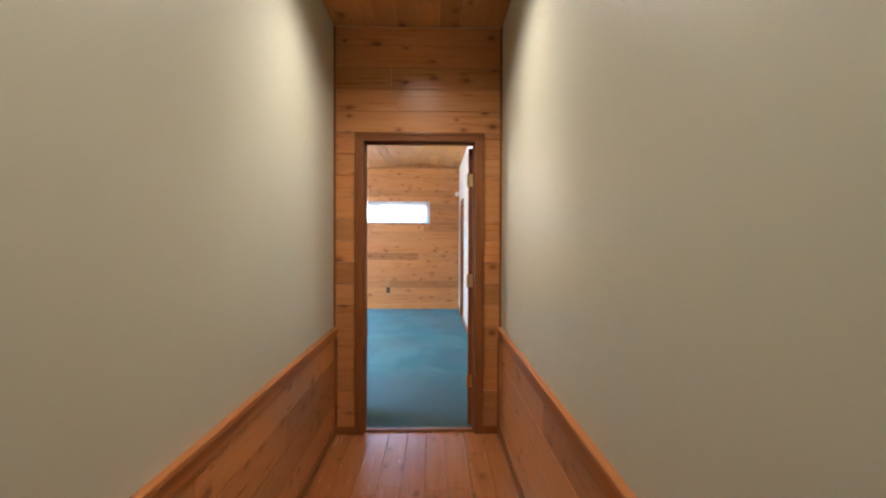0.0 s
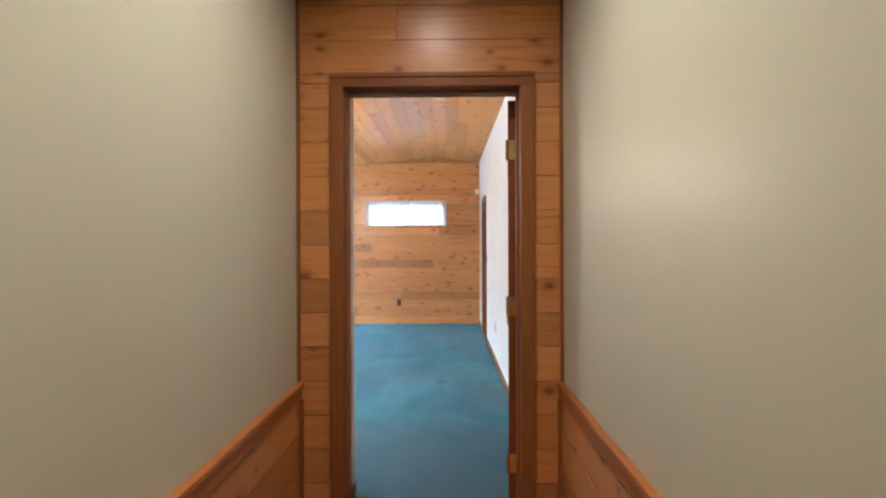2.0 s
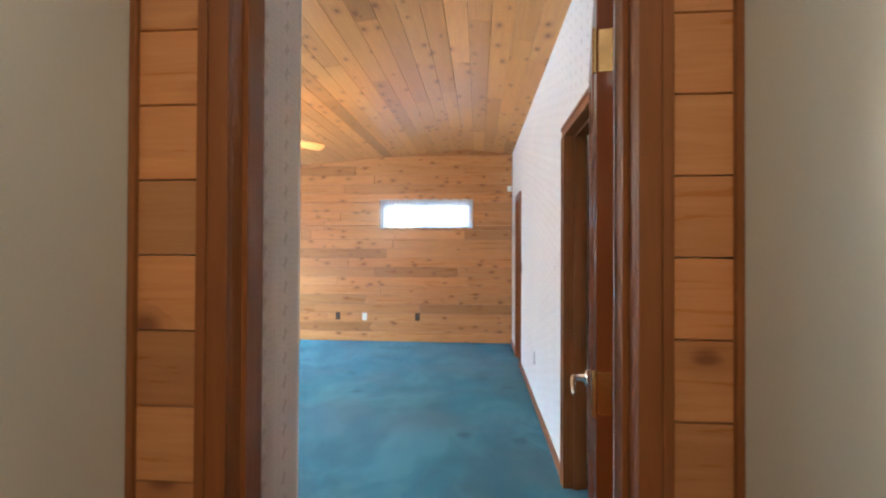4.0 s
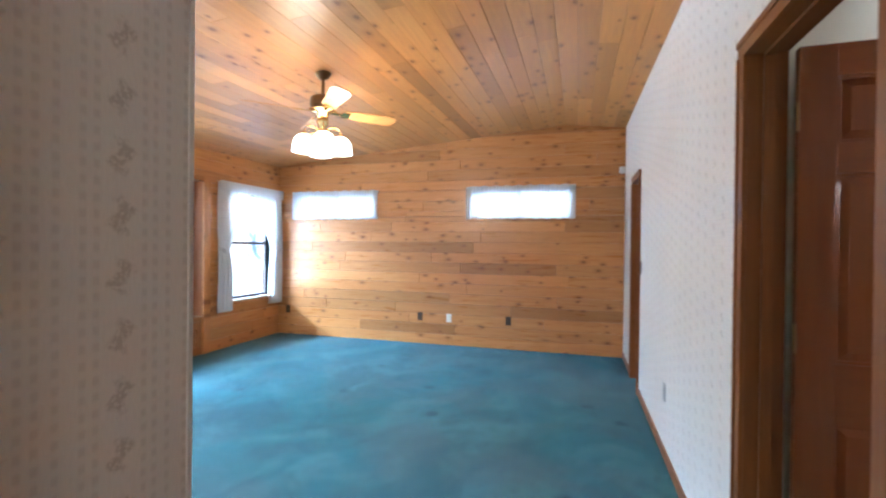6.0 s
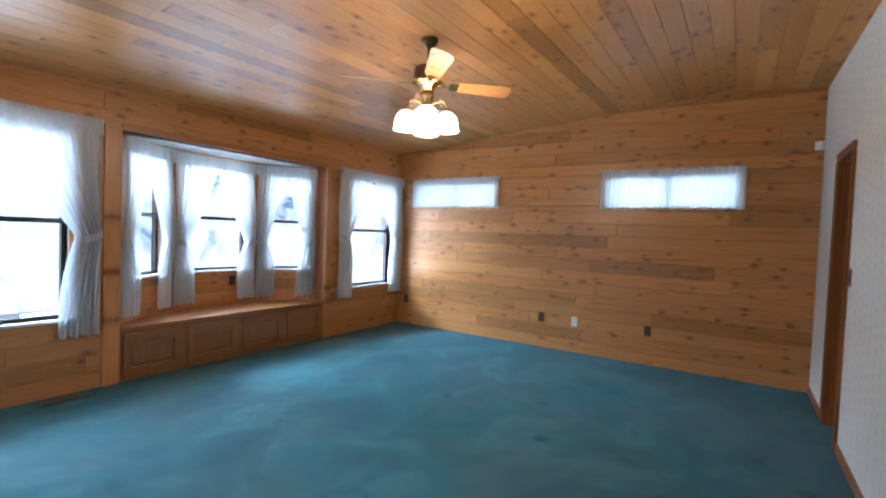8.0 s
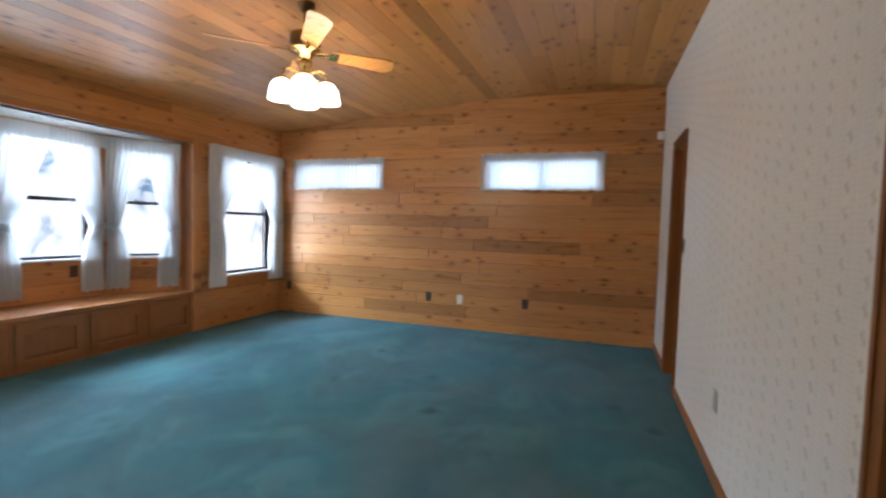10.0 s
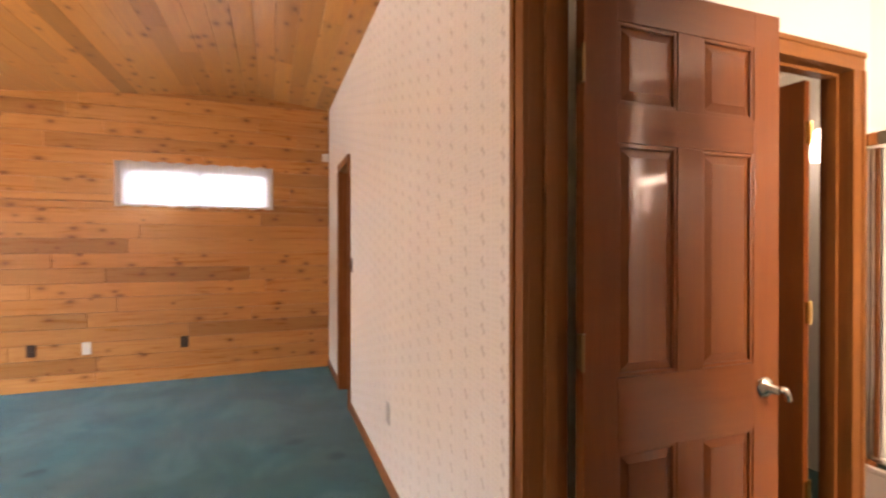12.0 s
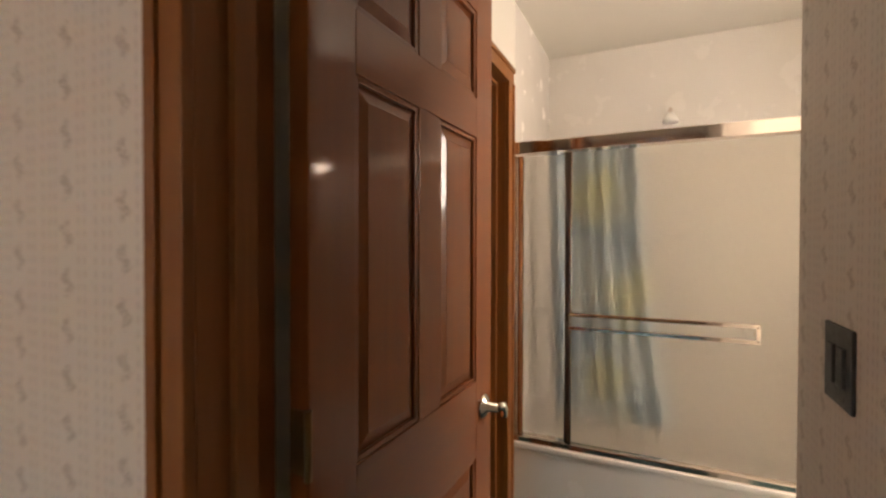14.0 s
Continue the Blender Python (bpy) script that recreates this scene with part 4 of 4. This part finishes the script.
for a in BLADE_ANGLES:
    rot = pose(0, 0, 2.525, 0, 0, a)
    iron = bmesh.new()
    add_box(iron, (0.085, -0.016, -0.004), (0.20, 0.016, 0.003), 0.002)
    add_box(iron, (0.17, -0.045, -0.006), (0.24, 0.045, -0.001), 0.002)
    iron.transform(rot @ pose(0, 0, 0, -16))
    arm = part("blade_iron", iron, brass, fan, "brass blade arm")
    bm = bmesh.new()
    outline = [(0.19, -0.058), (0.60, -0.082), (0.645, -0.072), (0.665, -0.042), (0.67, 0.0), (0.665, 0.042), (0.645, 0.072), (0.60, 0.082), (0.19, 0.058)]
    lo, hi = [bm.verts.new((x, y, 0.0)) for x, y in outline], [bm.verts.new((x, y, 0.007)) for x, y in outline]
    bm.faces.new(lo), bm.faces.new(hi)
    for i in range(len(outline)):
        j = (i + 1) % len(outline)
        bm.faces.new((lo[i], lo[j], hi[j], hi[i]))
    bm.transform(rot @ pose(0, 0, 0, -16))
    part("blade", bm, blade_wood, fan, "pale wooden fan blade")
part("light_hub", spun([(0.0, 2.475), (0.040, 2.472), (0.052, 2.455), (0.052, 2.43), (0.038, 2.405), (0.030, 2.36), (0.042, 2.335), (0.030, 2.305), (0.012, 2.29), (0.0, 2.285)]), brass, fan, "polished brass light fitting", True)
for q in range(4):
    a = radians(45 + 90 * q - 10)
    ca, sa = math.cos(a), math.sin(a)
    pts = [(r * ca, r * sa, z) for r, z in ((0.035, 2.37), (0.070, 2.395), (0.105, 2.405), (0.138, 2.39), (0.152, 2.36), (0.155, 2.33))]
    arm = part("light_arm", tube(pts, 0.007, 8), brass, fan, "curved brass arm", True)
    scroll = [(0.085 * ca + 0.032 * math.cos(w) * ca, 0.085 * sa + 0.032 * math.cos(w) * sa, 2.36 + 0.032 * math.sin(w)) for w in [i * 0.55 for i in range(11)]]
    part("scroll", tube(scroll, 0.004, 6), brass, arm, "brass scroll", True)
    c = (0.155 * ca, 0.155 * sa, 0)
    part("socket_cup", spun([(0.0, 2.345), (0.020, 2.342), (0.030, 2.325), (0.030, 2.31), (0.0, 2.308)], 16, c), brass, fan, "", True)
    sh = part("shade", spun([(0.030, 2.318), (0.055, 2.305), (0.078, 2.278), (0.090, 2.240), (0.094, 2.200), (0.100, 2.172), (0.096, 2.170), (0.088, 2.205), (0.082, 2.245), (0.05, 2.295), (0.030, 2.31)], 28, c), lit_shade, fan, "lit frosted glass bell shade", True)
    sh.visible_shadow = False


# ---- plates, detector, vent ----
def wall_plate(name, label, category, m, mat, kind, w=0.072, h=0.116):
    """An outlet or switch plate: x across, z up, facing -y."""
    t = thing(name, label, category, m=m)
    part("plate", box((-w / 2, -0.006, -h / 2), (w / 2, 0, h / 2), 0.002), mat, t)
    if kind == "outlet":
        for z in (-0.022, 0.022):
            part("socket", box((-0.016, -0.009, z - 0.014), (0.016, -0.005, z + 0.014), 0.003), mat, t)
    elif kind == "switch":
        n = max(1, round(w / 0.072))
        for i in range(n):
            x = (i - (n - 1) / 2) * 0.046
            part("rocker", box((x - 0.015, -0.011, -0.033), (x + 0.015, -0.005, 0.033), 0.003), mat, t)
    else:
        part("jack", box((-0.010, -0.010, -0.010), (0.010, -0.005, 0.010), 0.002), mat, t)
    return t


FACE_FAR, FACE_RIGHT = (lambda x, z: pose(x, YF - 0.0135, z)), (lambda y, z: pose(XR, y, z, 0, 0, -90))
wall_plate("outlet", "dark brown outlet on the pine wall", "outlet", FACE_FAR(-1.50, 0.38), brown_plastic, "outlet")
wall_plate("outlet", "dark brown outlet on the pine wall", "outlet", FACE_FAR(-0.26, 0.38), brown_plastic, "outlet")
wall_plate("outlet", "dark brown outlet low in the corner of the pine wall", "outlet", FACE_FAR(-3.65, 0.38), brown_plastic, "outlet")
wall_plate("jack_plate", "white telephone jack plate on the pine wall", "wall plate", FACE_FAR(-1.08, 0.375), white_plastic, "jack")
wall_plate("outlet", "almond outlet on the papered wall", "outlet", FACE_RIGHT(6.60, 0.42), grey_plastic, "outlet")
wall_plate("light_switch", "dark brown light switch beside the far door", "switch", FACE_RIGHT(7.83, 1.19), brown_plastic, "switch")
wall_plate("light_switch", "black double rocker switch on the stub wall", "switch", pose(1.79, B0 - 0.012, 1.145, 0, 0, 180), black_plastic, "switch", 0.128, 0.132)
wall_plate("outlet", "dark outlet under the bay window", "outlet", pose(BAYX + 0.014, 6.98, 0.74, 0, 0, 90), brown_plastic, "outlet")
det = thing("alarm_detector", "small white alarm detector in the corner", "alarm detector", m=pose(XR - 0.03, YF - 0.03, 2.33, 0, 0, -45))
part("housing", box((-0.035, -0.03, -0.04), (0.035, 0.03, 0.04), 0.008), white_plastic, det)
part("lens", box((-0.022, -0.034, -0.028), (0.022, -0.029, 0.012), 0.003), white_plastic, det)
vent = thing("floor_vent", "dark metal floor register by the side window", "floor vent", m=pose(XL + 0.13, 5.22, 0.0))
part("frame", box((-0.055, -0.16, 0.0), (0.055, 0.16, 0.006), 0.002), brown_plastic, vent)
for i in range(9):
    part("slat", box((-0.04, -0.138 + i * 0.033, 0.006), (0.04, -0.126 + i * 0.033, 0.010)), black_plastic, vent)

# ---- hall downlights ----
for y in CANS:
    t = thing("downlight", "small round recessed downlight in the hall ceiling", "downlight", "hall downlights", m=pose(0.555, y, 0))
    part("trim_ring", spun([(0.055, HCEIL + 0.002), (0.085, HCEIL + 0.002), (0.085, HCEIL - 0.006), (0.055, HCEIL - 0.004)], 28), white_plastic, t)
    g = part("lens", spun([(0.0, HCEIL - 0.001), (0.054, HCEIL - 0.001), (0.054, HCEIL - 0.003), (0.0, HCEIL - 0.003)], 28), lit_small, t, "lit lens")

# ---- shower ----
tub = thing("bathtub", "white marbled bathtub under the shower doors", "bathtub")
part("apron", box((SHX - 0.03, 3.62, 0.0), (SHX + 0.05, BW, 0.465), 0.006), marble, tub)
part("rim", box((SHX - 0.036, 3.62, 0.465), (SHX + 0.056, BW, 0.49), 0.008), marble, tub)
part("basin", add_box(box((SHX + 0.05, 3.62, 0.0), (BX, BW, 0.12)), (BX - 0.08, 3.62, 0.12), (BX, BW, 0.49), 0.01), marble, tub)
enc = thing("shower_enclosure", "framed sliding shower doors with obscure glass and towel bar", "shower door", m=pose(SHX, 0, 0))
Y0, Y1 = 3.625, BW - 0.002
part("top_track", box((-0.028, Y0, 1.73), (0.028, Y1, 1.78), 0.005), chrome, enc, "bright metal top track")
part("bottom_track", box((-0.026, Y0, 0.49), (0.026, Y1, 0.515), 0.004), chrome, enc)
part("wall_channel", box((-0.022, Y1 - 0.016, 0.515), (0.022, Y1, 1.725), 0.003), chrome, enc)
for dx, a, b in ((0.014, 3.80, Y1 - 0.018), (-0.014, Y0 + 0.06, 5.00)):
    pn = part("sliding_panel", box((dx - 0.003, a + 0.02, 0.525), (dx + 0.003, b - 0.02, 1.72)), shower_glass, enc, "obscure glass sliding panel")
    pn.visible_shadow = False
    for ya, yb in ((a, a + 0.028), (b - 0.028, b)):
        part("stile", box((dx - 0.011, ya, 0.518), (dx + 0.011, yb, 1.724), 0.003), chrome, pn, "bright metal stile")
bar = bmesh.new()
for z in (1.005, 1.060):
    add_box(bar, (-0.062, 4.33, z - 0.007), (-0.050, 4.985, z + 0.007), 0.002)
for y in (4.33, 4.973):
    add_box(bar, (-0.062, y, 1.005), (-0.050, y + 0.014, 1.060), 0.002)
    add_box(bar, (-0.052, y, 1.02), (-0.026, y + 0.014, 1.045), 0.002)
part("towel_bar", bar, chrome, enc, "double towel bar")
sc = thing("shower_curtain", "blue and yellow shower curtain gathered behind the glass", "shower curtain", m=pose(0, 0, 0))
curtain_mat = bath_curtain_material()


def fold(u, v):
    y = 5.13 - (0.40 + 0.10 * v * v) * u - 0.04 * v
    return Vector((3.02 + 0.03 * math.sin(u * 2 * math.pi * 6 + v) + 0.01 * math.sin(u * 50), y, 1.80 - 1.26 * v))


cloth("sheet", sc, fold, 90, 16, curtain_mat)
part("curtain_rod", tube([(3.02, 3.625, 1.82), (3.02, BW - 0.002, 1.82)], 0.012), chrome, sc)
head = thing("shower_fixture", "small white shower head on a metal arm", "shower fixture", m=pose(0, 0, 0))
part("arm", tube([(BX + 0.005, 4.60, 2.02), (BX - 0.10, 4.60, 2.03), (BX - 0.16, 4.60, 1.98)], 0.010), chrome, head)
part("head", spun([(0.012, 0.03), (0.03, 0.0), (0.038, -0.02), (0.0, -0.022)], 16, (BX - 0.17, 4.60, 1.965)), white_plastic, head, "", True)

# dressing room sconce, seen through the second doorway
sco = thing("wall_sconce", "lit glass wall sconce with a brass arm", "wall lamp", m=pose(3.6, 5.78, 0.16))
part("back_plate", box((-0.02, -0.05, 1.72), (0.0, 0.05, 1.92), 0.006), brass, sco)
part("arm", tube([(-0.01, 0, 1.86), (-0.10, 0, 1.88), (-0.13, 0, 1.84)], 0.009), brass, sco)
g = part("shade", spun([(0.03, 1.84), (0.055, 1.80), (0.06, 1.68), (0.05, 1.66), (0.0, 1.66)], 20, (-0.13, 0, 0)), lit_small, sco, "lit glass shade", True)
g.visible_shadow = False

# ---- outside ----
tagged(part("ground", box((-400, -400, -0.75), (400, 400, -0.6)), exterior, None), "pale dry ground outside", "ground", kind="structure")
# self-lit boards stand in for the bright view through the windows
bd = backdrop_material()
tagged(part("backdrop", box((-12.0, -6, -0.6), (-11.9, 22, 9)), bd, None), "glowing backdrop board coloured like washed-out trees and sky", "backdrop", kind="structure")
tagged(part("backdrop", box((-11.8, 15.0, -0.6), (6, 15.1, 9)), bd, None), "glowing backdrop board coloured like washed-out trees and sky", "backdrop", kind="structure")

# ---- planks of walls and floor ----
rng = random.Random(21)
ROW = 0.142
plank_rows(rng, lambda u, z, n: (u, YF - n, z), XL, XR, 0.0, 2.99, ROW, 0.012, pine_x, wall_far, HIGH)
plank_rows(rng, lambda u, z, n: (XL + n, u, z), SY, YF - 0.013, 0.0, 2.75, ROW, 0.012, pine_y, wall_left,
           [W_CORNER, W_SIDE, (BAY0, BAY1, -1, BAYT)])
for m, length, lo, hi, w in BAY_SIDES:
    plank_rows(rng, lambda u, z, n, m=m: m @ Vector((u, -n, z)), 0.0, length, SEAT, BAYT, ROW, 0.011, pine_y, w, [(lo, hi, BAY_SILL, BAY_HEAD)])
plank_rows(rng, lambda u, z, n: (u, HY + 0.012 - n, z), HL, HR, 0.0, HCEIL, 0.150, 0.012, pine_x, wall_end, [(DL - 0.02, DR + 0.02, -1, DH + 0.02)], (0.7, 1.6))
for x, sgn, nm in ((HL, 1, "wall_hall_left"), (HR, -1, "wall_hall_right")):
    plank_rows(rng, lambda u, z, n, x=x, sgn=sgn: (x + sgn * n, u, z), -1.6, HY - 0.002, 0.06, RAIL - 0.07, 0.155, 0.011, pine_y, bpy.data.objects[nm])
xs = steps(HL, HR, 0.125)
for a, b in zip(xs, xs[1:]):
    y = -1.6 - rng.uniform(0, 0.9)
    while y < HY + 0.05:
        y2 = y + 1.2
        lo, hi = max(y, -1.6), min(y2, HY + 0.05)
        if hi - lo > 0.02:
            plank(lambda u, z, n: (u, z, -0.008 + n), a, b, lo, hi, 0.008, laminate, hall_floor, "plank", 0.0004, 0.001)
        y = y2
